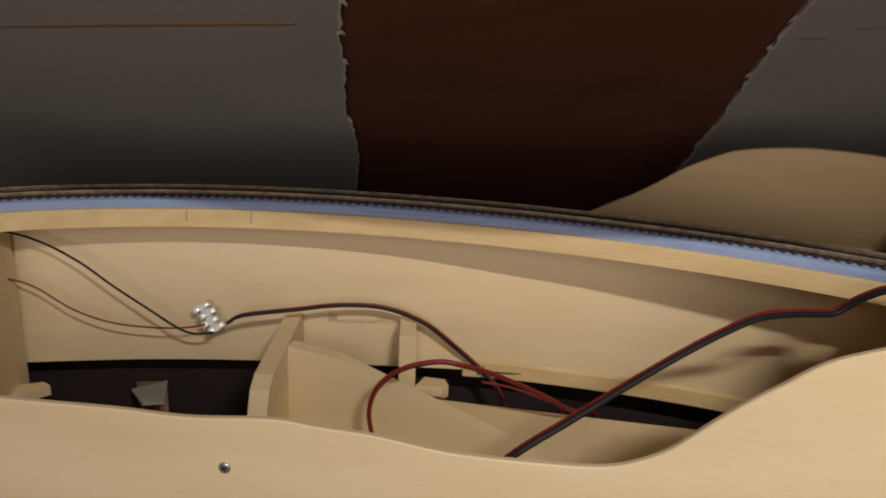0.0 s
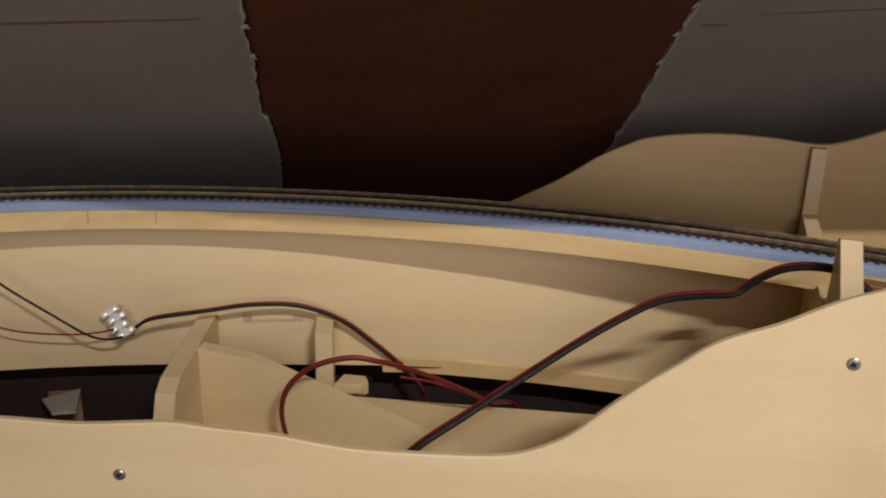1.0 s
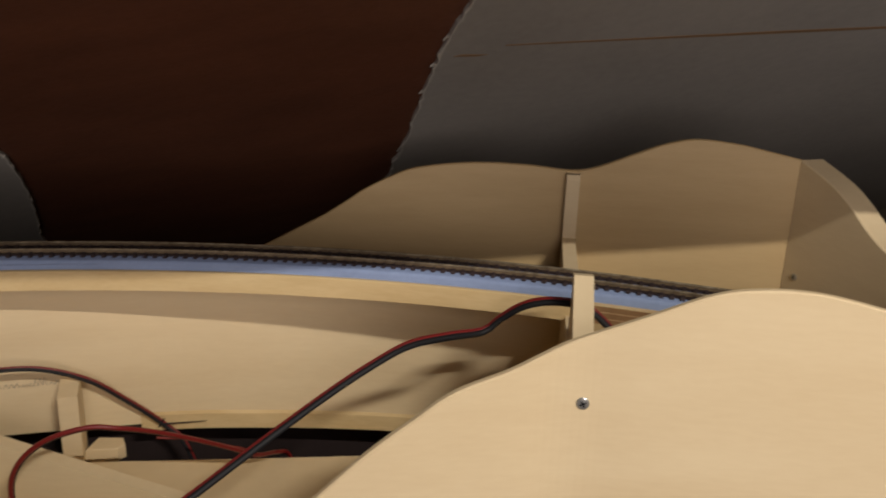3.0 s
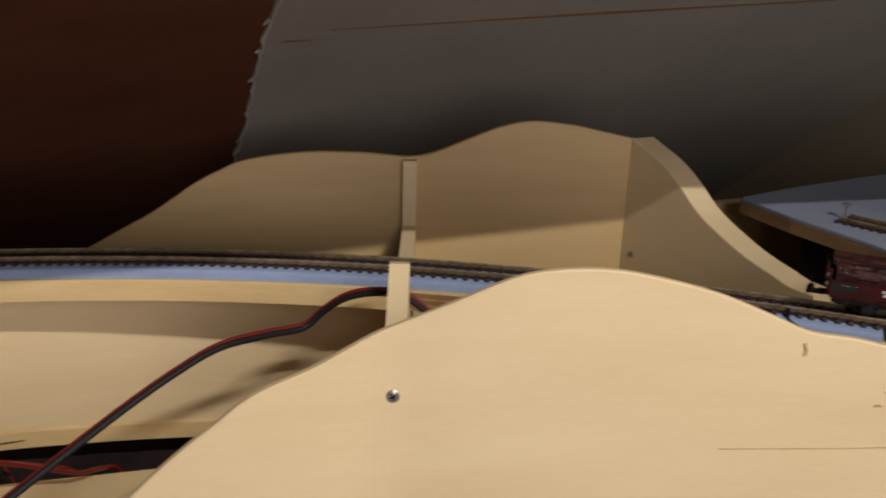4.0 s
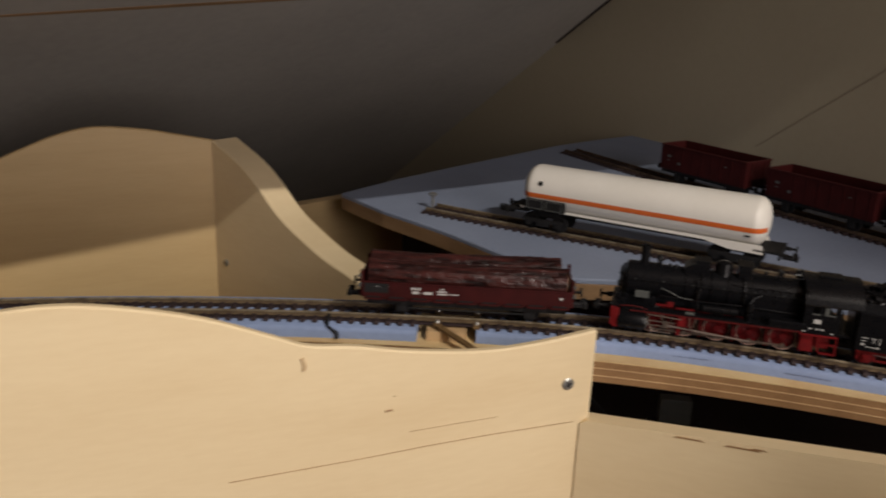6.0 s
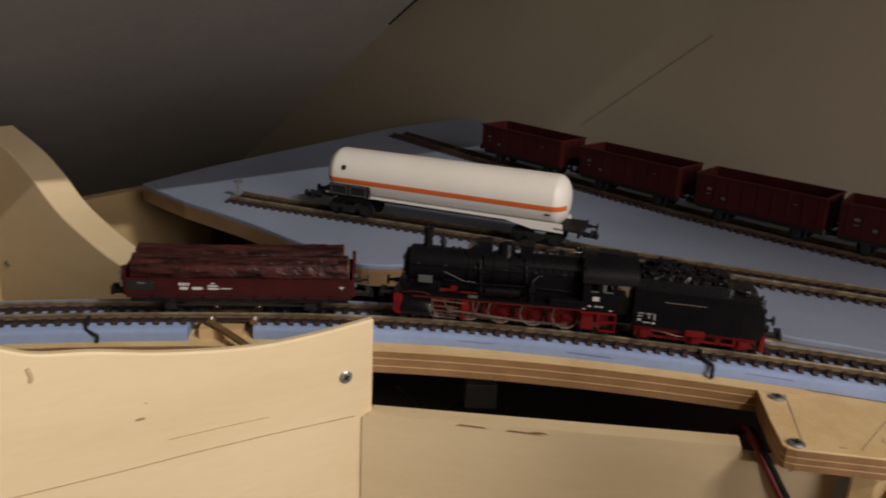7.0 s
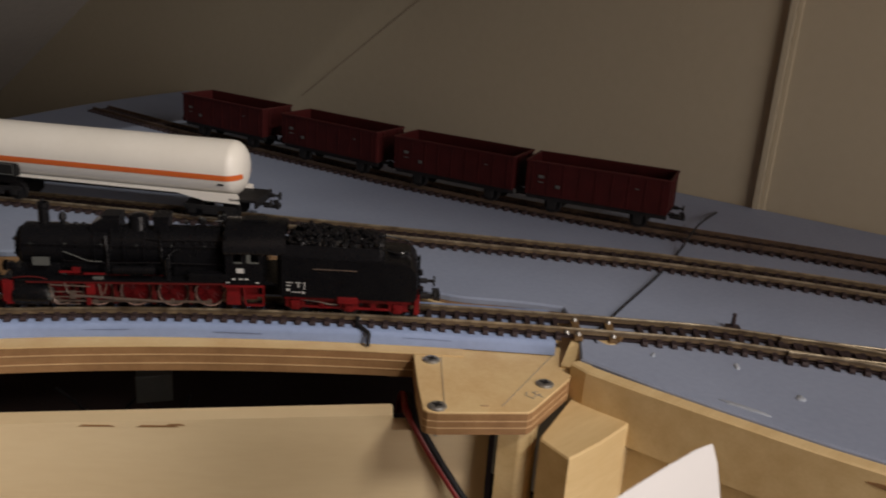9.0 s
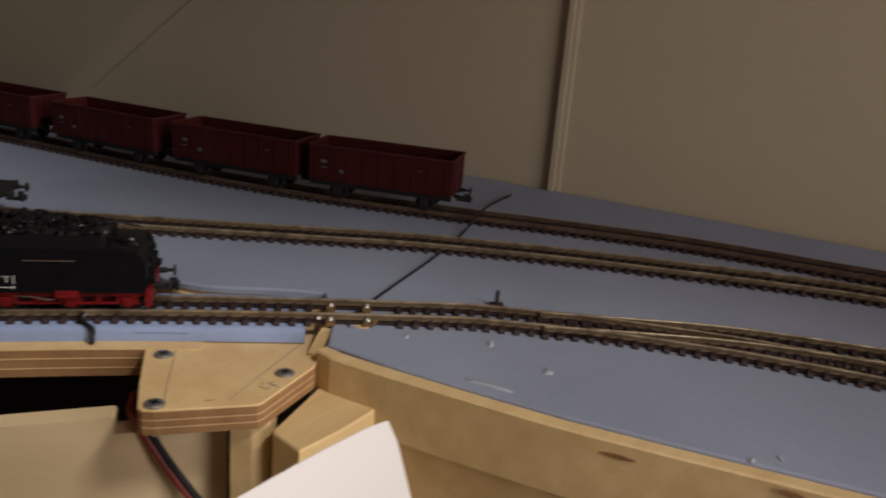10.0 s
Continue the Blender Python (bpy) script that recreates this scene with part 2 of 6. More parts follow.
def tube(pts, r, n=10, step=0.004):
    line = spline(pts, step)
    secs, up = [], Vector((0, 0, 1))
    for i, p in enumerate(line):
        d = (line[min(i + 1, len(line) - 1)] - line[max(i - 1, 0)]).normalized()
        side = d.cross(up)
        side = side.normalized() if side.length > 1e-4 else Vector((1, 0, 0))
        u2 = side.cross(d)
        secs.append([p + r * (math.cos(2 * math.pi * k / n) * side + math.sin(2 * math.pi * k / n) * u2) for k in range(n)])
    return loops(secs)


def board(plan, contour, z0, thick, mat, name, parent, label="", axis=0, step=0.004, r=0.0008):
    """A thin upright board along a plan line (its face on the right-hand side of it), with a cut upper contour given over x or y."""
    line = even(spline([(*p, 0) for p in plan], step), step) + [Vector((*plan[-1], 0))]
    con = sorted(contour)
    cs, zs = [c[0] for c in con], [c[1] for c in con]
    sp = spline([(c[0], 0, c[1]) for c in con], 0.002)
    cs, zs = [p.x for p in sp], [p.z for p in sp]
    secs = []
    for p, d, n in frames_on(line):
        zt = float(np.interp(p[axis], cs, zs))
        b = Vector((p.x, p.y, 0))
        secs.append([b + n * o + Vector((0, 0, z)) for o, z in ((0, z0), (0, zt - r), (r, zt), (thick - r, zt), (thick, zt - r), (thick, z0))])
    return part(name, loops(secs), mat, parent, label)


def screw(at, axis, radius=0.0030, name="screw"):
    """A countersunk screw with a cross slot, its head just proud of the wood."""
    a = Vector(axis).normalized()
    t = thing(name, at, "zinc-plated cross-head wood screw in pale plywood", "screw", "wood screws")
    head = lathe(Vector(at), a, [(-0.012, 0.0008), (-0.002, 0.0016), (-0.0005, radius), (0.0004, radius), (0.0009, radius * 0.8), (0.001, radius * 0.34), (0.0004, radius * 0.3)], 20)
    smooth(part("head", head, M_STEEL, t), 30)
    q = a.to_track_quat("Z", "Y")
    c = Vector(at) + a * 0.00095
    for k in (0.5, 2.07):
        d = q @ Vector((math.cos(k), math.sin(k), 0))
        e = q @ Vector((-math.sin(k), math.cos(k), 0))
        w, l = radius * 0.1, radius * 0.55
        bm = bmesh.new()
        bmesh.ops.create_cube(bm, size=1)
        mtx = Matrix((d * 2 * l, e * 2 * w, a * 0.0004)).transposed().to_4x4()
        bmesh.ops.transform(bm, verts=bm.verts, matrix=Matrix.Translation(c) @ mtx)
        part("slot", bm, M_BLACK_WIRE, t)
    return t


# ---- the attic round the layout ----
ALONG, BACK = Vector((0.901, 0.433, 0)), Vector((-0.433, 0.901, 0))


def on_slope(s, z, lift=0.0):
    """A point of the roof slope: s metres along it, at the height z, lifted off it."""
    p = 0.6196 - 1.56 * (z - 1.0)
    return ALONG * s + BACK * p + Vector((0, 0, z)) - lift * (BACK * 0.54 + Vector((0, 0, 0.842)))


def slope_sheet(outline, lift0, lift1):
    return loops([[on_slope(s, z, lift0) for s, z in outline], [on_slope(s, z, lift1) for s, z in outline]])


roof = part("roof_slope", slope_sheet([(-2.2, 0.55), (1.6, 0.55), (1.6, 2.1), (-2.2, 2.1)], -0.02, 0.0), M_BROWN)
tagged(roof, "dark brown hardboard lining of the roof slope", "roof", kind="structure")


def torn(s0, z0, z1, seed, lean=0.0, amp=0.004):
    rng = random.Random(seed)
    out = []
    n = int((z1 - z0) / 0.004)
    w = 0.0
    for i in range(n + 1):
        z = z0 + (z1 - z0) * i / n
        w = 0.8 * w + rng.gauss(0, amp * 0.35)
        out.append((s0 + lean * (z - 1.0) + w + 0.003 * math.sin(z * 31 + seed), z))
    return out


def grey_sheet(name, edge, far_s, far_top, label):
    t = thing(name, on_slope(edge[0][0], edge[0][1], 0), label, "board")
    out = edge + [(far_s, edge[-1][1]), (far_s, edge[0][1])]
    part("sheet", slope_sheet(out, 0.0, 0.004), M_GREY, t)
    sgn = 1 if far_s < edge[0][0] else -1
    rng = random.Random(len(edge))
    rim = [(s + sgn * abs(rng.gauss(0.0002, 0.0008)), z) for s, z in edge]
    part("torn_edge", slope_sheet(rim + [(s - sgn * 0.0007, z) for s, z in reversed(edge)], 0.003, 0.0048), M_FIBRE, t, "pale torn paper fibres")
    for i in range(26):
        s, z = edge[rng.randrange(3, len(edge) - 3)]
        if z < 1.0 or z > 1.2:
            continue
        l = rng.uniform(0.003, 0.008)
        part("shred", slope_sheet([(s - 0.001, z), (s + sgn * l, z - rng.uniform(0, 0.006)), (s + sgn * l * 0.6, z + 0.002)], 0.0042, 0.0056), M_FIBRE, t)
    return t


left_sheet = grey_sheet("grey_board_sheet", torn(-0.5685, 0.7, 1.5, 3, 0.0, 0.0025), -2.0, 1.5, "grey pressed board sheet with a torn edge on the roof slope")
right_sheet = grey_sheet("grey_board_sheet", torn(-0.233, 0.7, 1.5, 8, -0.12, 0.003), 1.5, 1.5, "wide grey pressed board sheet with a frayed torn edge")
for a, b in (((-0.86, 1.104), (-0.60, 1.1165)), ((-0.205, 1.1285), (0.25, 1.157))):
    crease = part("sheet_crease", slope_sheet([(a[0], a[1]), (b[0], b[1]), (b[0], b[1] + 0.0014), ((a[0] + b[0]) / 2, (a[1] + b[1]) / 2 + 0.0022), (a[0], a[1] + 0.0008)], 0.0041, 0.0044), M_DARKWOOD)
    tagged(crease, "thin brown crease line across the grey board", "crease")
scratch = part("sheet_scratch", slope_sheet([(-0.245 + 0.005, 1.119), (-0.222, 1.1195), (-0.214, 1.1212), (-0.235, 1.1208)], 0.0041, 0.0044), M_DARKWOOD)
tagged(scratch, "short dark scratch in the grey board", "scratch")

GABLE_A, GABLE_B = Vector((0.487, -0.063, 0)), Vector((0.36, 0.51, 0))
GDIR = (GABLE_B - GABLE_A).normalized()
GOUT = Vector((GDIR.y, -GDIR.x, 0))


def gable_strip(s0, s1, z0, z1, d0, d1):
    """A block on the gable wall; s runs along the wall from the joint, d out of the wall into the room."""
    q = [GABLE_A + GDIR * s - GOUT * d for s, d in ((s0, d0), (s1, d0), (s1, d1), (s0, d1))]
    return loops([[p + Vector((0, 0, z0)) for p in q], [p + Vector((0, 0, z1)) for p in q]])


gable = part("wall_gable", gable_strip(-2.4, 1.3, 0.0, 2.3, -0.03, 0.0), M_BEIGE)
tagged(gable, "beige painted hardboard gable wall", "wall", kind="structure")
joint_strip = part("wall_joint_strip", joined(gable_strip(-0.004, 0.0, 0.99, 2.0, 0.0, 0.0035), gable_strip(-0.0075, -0.0045, 0.99, 2.0, 0.0, 0.0012)), M_BEIGE)
tagged(joint_strip, "raised beige joint strip on the gable wall", "joint strip", kind="structure")
q0, q1 = (0.435, 1.018), (0.300, 1.118)
crease = loops([[GABLE_A + GDIR * s - GOUT * d + Vector((0, 0, z + dz)) for s, z, dz, d in ((q0[0], q0[1], 0, d), (q1[0], q1[1], 0, d), (q1[0], q1[1], 0.0012, d), (q0[0], q0[1], 0.0010, d))] for d in (0.0, 0.0004)])
tagged(part("wall_crease", crease, M_CREASE), "faint diagonal crease in the beige wall board", "crease")

seam_line = part("roof_joint_gap", rod((0.319, 0.666, 1.095), (0.396, 0.326, 1.312), 0.0014, 0.0024, 6), M_DEEP)
tagged(seam_line, "dark gap where the roof slope meets the gable wall", "joint", kind="structure")
floor = part("floor", block(-0.5, -0.6, -0.01, 5, 5, 0.02), M_FLOOR)
tagged(floor, "dark attic floor", "floor", kind="structure")
for nm, b in (("wall_left", block(-2.4, -0.6, 1.1, 0.05, 5, 2.3)), ("ceiling", block(-0.5, -1.2, 2.26, 5, 3.4, 0.05))):
    tagged(part(nm, b, M_ROOM), "plain pale room wall" if nm != "ceiling" else "plain pale ceiling", nm.split("_")[0], kind="structure")


# the back wall, with an opening added round the fill lamp
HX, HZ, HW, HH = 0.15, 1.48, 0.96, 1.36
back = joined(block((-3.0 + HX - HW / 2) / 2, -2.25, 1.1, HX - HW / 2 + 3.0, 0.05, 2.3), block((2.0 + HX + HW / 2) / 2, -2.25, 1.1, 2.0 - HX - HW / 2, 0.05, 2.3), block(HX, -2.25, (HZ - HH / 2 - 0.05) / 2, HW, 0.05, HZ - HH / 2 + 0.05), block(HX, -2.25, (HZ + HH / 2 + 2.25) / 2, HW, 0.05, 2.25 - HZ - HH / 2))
tagged(part("wall_back", back, M_ROOM), "plain pale back wall with an opening added for the fill lamp", "wall", kind="structure")
# housing added to go with the unseen lamp
shade = loops([[LAMP_AT - lamp_dir * d + lamp_x * (sx * w) + lamp_y * (sy * h) for sx, sy in ((-1, -1), (1, -1), (1, 1), (-1, 1))] for d, w, h in ((0.004, 0.135, 0.016), (0.030, 0.135, 0.014), (0.034, 0.128, 0.010))])
tagged(part("lamp_housing", shade, M_ROOM), "plain white housing added behind the unseen roof lamp", "lamp housing", kind="structure")


def cut_z(x, y):
    return 0.955 + 0.164 * (x + 0.288) - 0.69 * (y - 0.31)


def shade_timber(s0, s1, d0, d1, drop, deep):
    """An unseen light-blocking timber along the roof slope from s0 to s1, with its lower edge on the cut plane less the
    drop.
    """
    ends = [ALONG * v + BACK * -0.10 for v in (s0, s1)]
    return loops([[p + BACK * d + Vector((0, 0, cut_z(p.x, p.y) - drop + z)) for d, z in ((d0, 0), (d0, deep), (d1, deep + 0.03), (d1, 0.06))] for p in ends])


# unseen timbers added to cut the lamp's light along the cut plane
tagged(part("shade_beam", shade_timber(-1.9, 0.30, 0.0, -0.06, 0.0, 0.22), M_DARKWOOD), "unseen dark beam added under the roof to block the lamp", "beam", kind="structure")
tagged(part("shade_beam_low", shade_timber(-1.9, -0.235, 0.030, 0.0025, 0.058, 0.20), M_DARKWOOD), "unseen lower beam added to shade the left track bed", "beam", kind="structure")
# a wide unseen board added between the lamp and the yard to shade it
shade_outline = [LAMP_AT + (Vector((x, y, 1.0)) - LAMP_AT) * 0.55 for x, y in ((0.27, 0.05), (0.56, -0.46), (1.05, -0.20), (0.90, 1.05), (0.66, 1.05))]
tagged(part("shade_board", loops([shade_outline, [p + Vector((0, 0, 0.025)) for p in shade_outline]]), M_DARKWOOD), "unseen wide board added to keep the lamp off the yard", "beam", kind="structure")

# ---- main line ----
POLY = (1.75244, 8.9936, 13.37798, 7.36798, 0.1972, -1.25754, -1.00532, -0.53687, 0.02936)


def near_rail(x):
    return float(np.polyval(POLY, x))


GAUGE = 0.0150
rail_line = [Vector((x, near_rail(x), 0)) for x in np.linspace(-0.84, 0.245, 116)]
rail_line += spline([(0.2455, near_rail(0.2455), 0), (0.264, -0.1975, 0), (0.278, -0.220, 0), (0.290, -0.243, 0), (0.300, -0.263, 0), (0.308, -0.2826, 0), (0.3155, -0.302, 0), (0.322, -0.322, 0), (0.345, -0.400, 0), (0.360, -0.460, 0)], 0.008)[1:]
d = (rail_line[0] - rail_line[3]).normalized()
rail_line = [rail_line[0] + d * k * 0.01 + Vector((0.0, -0.00042 * k * k, 0)) for k in range(23, 0, -1)] + rail_line
main_line = even([p + n * (GAUGE / 2 + 0.0022 * math.exp(-((p.x - 0.03) / 0.065) ** 2)) for p, d, n in frames_on(rail_line)], 0.005)
deck_line = even([p + n * GAUGE / 2 for p, d, n in frames_on(rail_line)], 0.005)

SLEEPER_PITCH, Z0 = 0.0062, 1.0
JOINTS = ((-0.062, -0.033), (0.205, 0.2275))


def sleeper_mesh():
    bm = loops([[Vector((x, y, z)) for x, z in ((-0.0013, 0.0), (0.0013, 0.0), (0.0011, h), (-0.0011, h))] for y, h in ((-0.0122, 0.0009), (-0.0114, 0.0018), (0.0114, 0.0018), (0.0122, 0.0009))])
    for y in (-GAUGE / 2, GAUGE / 2):
        bm = joined(bm, block(0, y, 0.0020, 0.0020, 0.0036, 0.0006))
    me = bpy.data.meshes.new("sleeper")
    bmesh.ops.recalc_face_normals(bm, faces=bm.faces)
    bm.to_mesh(me)
    bm.free()
    me.materials.append(M_SLEEPER)
    return me


SLEEPER = sleeper_mesh()
RAIL_SECTION = ((-0.0008, 0.0018), (0.0008, 0.0018), (0.0008, 0.0021), (0.0003, 0.0023), (0.0003, 0.0033), (0.0005, 0.0035), (0.0005, 0.0041), (0.0004, 0.0043), (-0.0004, 0.0043), (-0.0005, 0.0041), (-0.0005, 0.0035), (-0.0003, 0.0033), (-0.0003, 0.0023), (-0.0008, 0.0021))


def track(line, label, metal=M_RAIL):
    t = thing("track", (line[0].x, line[0].y, Z0), label, "model track", "model railway tracks")
    for side in (-1, 1):
        smooth(part("rail", sweep(line, [(side * GAUGE / 2 + o, Z0 + z) for o, z in RAIL_SECTION]), M_RAIL_SIDE if metal == M_RAIL else metal, t, "brass-coloured nickel rail" if metal == M_RAIL else "dark brown rail"), 30)
        part("rail_head", sweep(line, [(side * GAUGE / 2 + o, Z0 + z) for o, z in ((-0.00053, 0.0036), (0.00053, 0.0036), (0.00053, 0.0042), (0.00036, 0.0044), (-0.00036, 0.0044), (-0.00053, 0.0042))]), metal, t)
    for side in (-1, 1):
        part("tie_web", sweep(line, [(side * GAUGE / 2 + o, Z0 + z) for o, z in ((-0.0017, 0.0002), (-0.0017, 0.0013), (0.0017, 0.0013), (0.0017, 0.0002))]), M_SLEEPER, t)
    return t


def sleepers_on(t, line, gaps=()):
    for p, d, n in frames_on(even(line, SLEEPER_PITCH)):
        if any(a < p.x < b for a, b in gaps):
            continue
        o = new("sleeper", SLEEPER)
        o.parent = t
        o.location = Vector((p.x, p.y, Z0)) - t.location
        o.rotation_euler = (0, 0, math.atan2(d.y, d.x) + random.gauss(0, 0.008))


main_track = track(main_line, "long curved model railway track with dark sleepers on blue foam")

bed = thing("track_bed", (main_line[0].x, main_line[0].y, 0.985), "curved pale plywood track bed with layered sawn edge", "track bed")
bed_line = [p for p in deck_line if p.x < 0.178]
foam_line = [p for p in main_line if p.x < 0.2055]
LAYERS = ((0.9829, 0.9861, 0), (0.9861, 0.9865, 1), (0.9865, 0.9900, 0), (0.9900, 0.9904, 1), (0.9904, 0.9937, 0), (0.9937, 0.9941, 2))
left_bed = [p for p in bed_line if p.x < -0.30]
right_bed = [p for p in bed_line if p.x >= -0.306]
part("pine_strip", sweep(left_bed, [(-0.0196, 0.9815), (-0.0196, 0.9936), (-0.0190, 0.9941), (0.024, 0.9941), (0.024, 0.9815)]), M_PINE, bed, "pale pine strip")
for i, (a, b, lt) in enumerate(LAYERS):
    off = -0.0218 + (0.0 if lt else 0.0003)
    part("ply_layer", sweep(right_bed, [(off, a), (off, b), (0.024, b), (0.024, a)]), (M_PLY_DARK, M_PLY_PALE, M_PLY_LIGHT)[lt], bed)


def wavy(line, section, amp, seed, which):
    rng = random.Random(seed)
    secs, w = [], 0.0
    for p, d, n in frames_on(line):
        w = 0.7 * w + rng.gauss(0, amp)
        secs.append([Vector((p.x, p.y, 0)) + n * (o + (w if i in which else 0)) + Vector((0, 0, z)) for i, (o, z) in enumerate(section)])
    return loops(secs)


for k, run in enumerate(([p for p in foam_line if p.x < -0.300], [p for p in foam_line if -0.3045 <= p.x < -0.0585], [p for p in foam_line if p.x > -0.0345])):
    foam = part("foam_underlay", wavy(run, [(o - (0.0 if k == 2 else 0.0022), z) for o, z in ((-0.0150, 0.9942), (-0.0148, 0.9975), (-0.0143, 0.9994), (-0.0135, 1.0))] + [(0.0205, 1.0), (0.0215, 0.9942)], 0.0002, 5 + k, (1, 2, 3)), M_FOAM_STRIP)
    tagged(smooth(foam, 50), "strip of pale blue foam underlay under the track", "foam strip", "foam strips under the track")
pad_line = [p for p in main_line if -0.0590 < p.x < -0.0340]
pad = part("plywood_pad", sweep(pad_line, [(-0.0150, 0.9942), (-0.0146, 0.9990), (0.0200, 0.9990), (0.0205, 0.9942)]), M_PLY_PALE)
tagged(pad, "small pale plywood pad under the rail joint", "plywood pad")

# ---- plywood shells of the landscape ----
front = thing("front_profile_board", (-0.31, -0.007, 0.72), "thin pale birch plywood board cut to a hilly outline", "profile board")
FRONT_PLAN = [(-1.02, -0.215), (-0.86, -0.167), (-0.74, -0.131), (-0.63, -0.099), (-0.535, -0.071), (-0.47, -0.053), (-0.40, -0.0325), (-0.345, -0.0165), (-0.312, -0.0075), (-0.27, -0.0068), (-0.16, -0.0058), (0.0012, -0.0040)]
FRONT_TOP = [(-1.02, 0.950), (-0.86, 0.945), (-0.741, 0.943), (-0.684, 0.943), (-0.648, 0.942), (-0.607, 0.945), (-0.585, 0.943), (-0.559, 0.941), (-0.535, 0.937), (-0.514, 0.935), (-0.47, 0.9352), (-0.452, 0.9365), (-0.440, 0.9400), (-0.4265, 0.9472), (-0.4155, 0.9573), (-0.404, 0.9683), (-0.392, 0.9785), (-0.381, 0.9868), (-0.3705, 0.9952), (-0.360, 1.0010), (-0.342, 1.0078), (-0.329, 1.0142), (-0.316, 1.0210), (-0.303, 1.0265), (-0.283, 1.0355), (-0.260, 1.046), (-0.242, 1.050), (-0.219, 1.0505), (-0.195, 1.0465), (-0.171, 1.040), (-0.146, 1.030), (-0.132, 1.0243), (-0.112, 1.0215), (-0.088, 1.0165), (-0.055, 1.0125), (-0.028, 1.0128), (0.0015, 1.0157)]
board(FRONT_PLAN, FRONT_TOP, 0.72, 0.0042, M_BIRCH, "panel", front)
for at, ax in (((-0.63, -0.0995, 0.916), (0.28, -0.96, 0)), ((-0.309, -0.0073, 0.992), (0, -1, 0)), ((-0.0115, -0.0042, 0.9905), (0, -1, 0))):
    screw(at, ax)

rear = thing("rear_profile_board", (-0.31, 0.289, 0.72), "birch plywood board cut to a double hill behind the track", "profile board")
REAR_TOP = [(-0.56, 0.955), (-0.523, 0.9765), (-0.501, 0.989), (-0.480, 1.0035), (-0.469, 1.0115), (-0.449, 1.0225), (-0.428, 1.031), (-0.385, 1.037), (-0.343, 1.0370), (-0.31, 1.0345), (-0.290, 1.038), (-0.263, 1.049), (-0.240, 1.058), (-0.217, 1.0625), (-0.186, 1.060), (-0.165, 1.056), (-0.136, 1.050)]
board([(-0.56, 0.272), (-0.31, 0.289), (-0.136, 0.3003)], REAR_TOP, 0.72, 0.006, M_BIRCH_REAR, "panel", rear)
screw((-0.1345, 0.2890, 0.962), (-0.88, -0.46, 0), 0.0028)

side = thing("side_profile_board", (-0.14, 0.3, 0.72), "pale birch plywood board with a curved falling edge", "profile board")
SIDE_TOP = [(0.1445, 0.985), (0.160, 0.985), (0.172, 0.988), (0.194, 0.994), (0.222, 1.006), (0.237, 1.015), (0.252, 1.0275), (0.270, 1.039), (0.300, 1.051)]
board([(-0.140, 0.2995), (-0.1, 0.222), (-0.0585, 0.1445)], SIDE_TOP, 0.72, 0.0215, M_BIRCH, "panel", side, axis=1)


def rib(name, a, b, thick, contour, z0, label, mat=M_BIRCH):
    """A cross rib: upright board from a to b in plan; contour: rows of (share of the way, z)."""
    a, b = Vector((*a, 0)), Vector((*b, 0))
    d = (b - a).normalized()
    n = Vector((-d.y, d.x, 0)) * thick / 2
    out = [a + (b - a) * u + Vector((0, 0, z)) for u, z in contour] + [b + Vector((0, 0, z0)), a + Vector((0, 0, z0))]
    ob = part(name, loops([[p - n for p in out], [p + n for p in out]]), mat)
    return tagged(ob, label, "rib")


rib("cross_rib", (-0.308, 0.290), (-0.309, -0.0005), 0.010, [(0, 1.033), (0.034, 1.033), (0.040, 1.029), (0.046, 0.9845), (0.30, 0.9845), (0.62, 0.9845), (0.74, 0.984), (0.763, 1.027), (0.79, 1.0285), (0.805, 1.026), (0.99, 0.995)], 0.72, "birch plywood cross rib with a notch for the track bed")
rib("cross_rib", (-0.716, 0.104), (-0.638, -0.096), 0.012, [(0, 0.908), (0.5, 0.9095), (0.56, 0.905), (0.62, 0.884), (0.70, 0.882), (0.74, 0.905), (1.0, 0.905)], 0.74, "notched plywood cross rib with a rough sawn top edge")
rib("cross_rib", (-0.892, 0.006), (-0.82, -0.15), 0.010, [(0, 0.984), (0.5, 0.984), (0.6, 0.96), (1.0, 0.94)], 0.74, "plywood cross rib at the end of the pit")
rib("sloping_gusset", (-0.688, 0.052), (-0.512, 0.078), 0.010, [(0, 0.9085), (0.2, 0.9045), (0.54, 0.883), (0.8, 0.867), (1.0, 0.854)], 0.74, "triangular plywood gusset with a sloping sawn top")
rib("wall_batten", (-0.6345, 0.129), (-0.625, 0.107), 0.012, [(0, 0.910), (1, 0.905)], 0.845, "short upright wooden batten on the inner wall")

inner = thing("inner_wall_board", (-0.58, 0.152, 0.86), "curved pale plywood wall below the track bed", "wall board")
INNER = [(-1.0, -0.05), (-0.90, 0.006), (-0.82, 0.053), (-0.743, 0.090), (-0.66, 0.123), (-0.58, 0.1525), (-0.521, 0.166), (-0.461, 0.1755), (-0.40, 0.180), (-0.305, 0.181)]
inner_line = even(spline([(*p, 0) for p in INNER], 0.005), 0.006)
part("panel", sweep(inner_line, [(0.0, 0.8665), (0.0, 0.984), (0.005, 0.984), (0.005, 0.8665)]), M_BIRCH, inner)
part("bottom_strip", sweep([p for p in inner_line if p.x > -0.60], [(-0.002, 0.862), (-0.0022, 0.8735), (-0.0001, 0.875), (-0.0001, 0.862)]), M_PINE, inner, "pale pine strip")

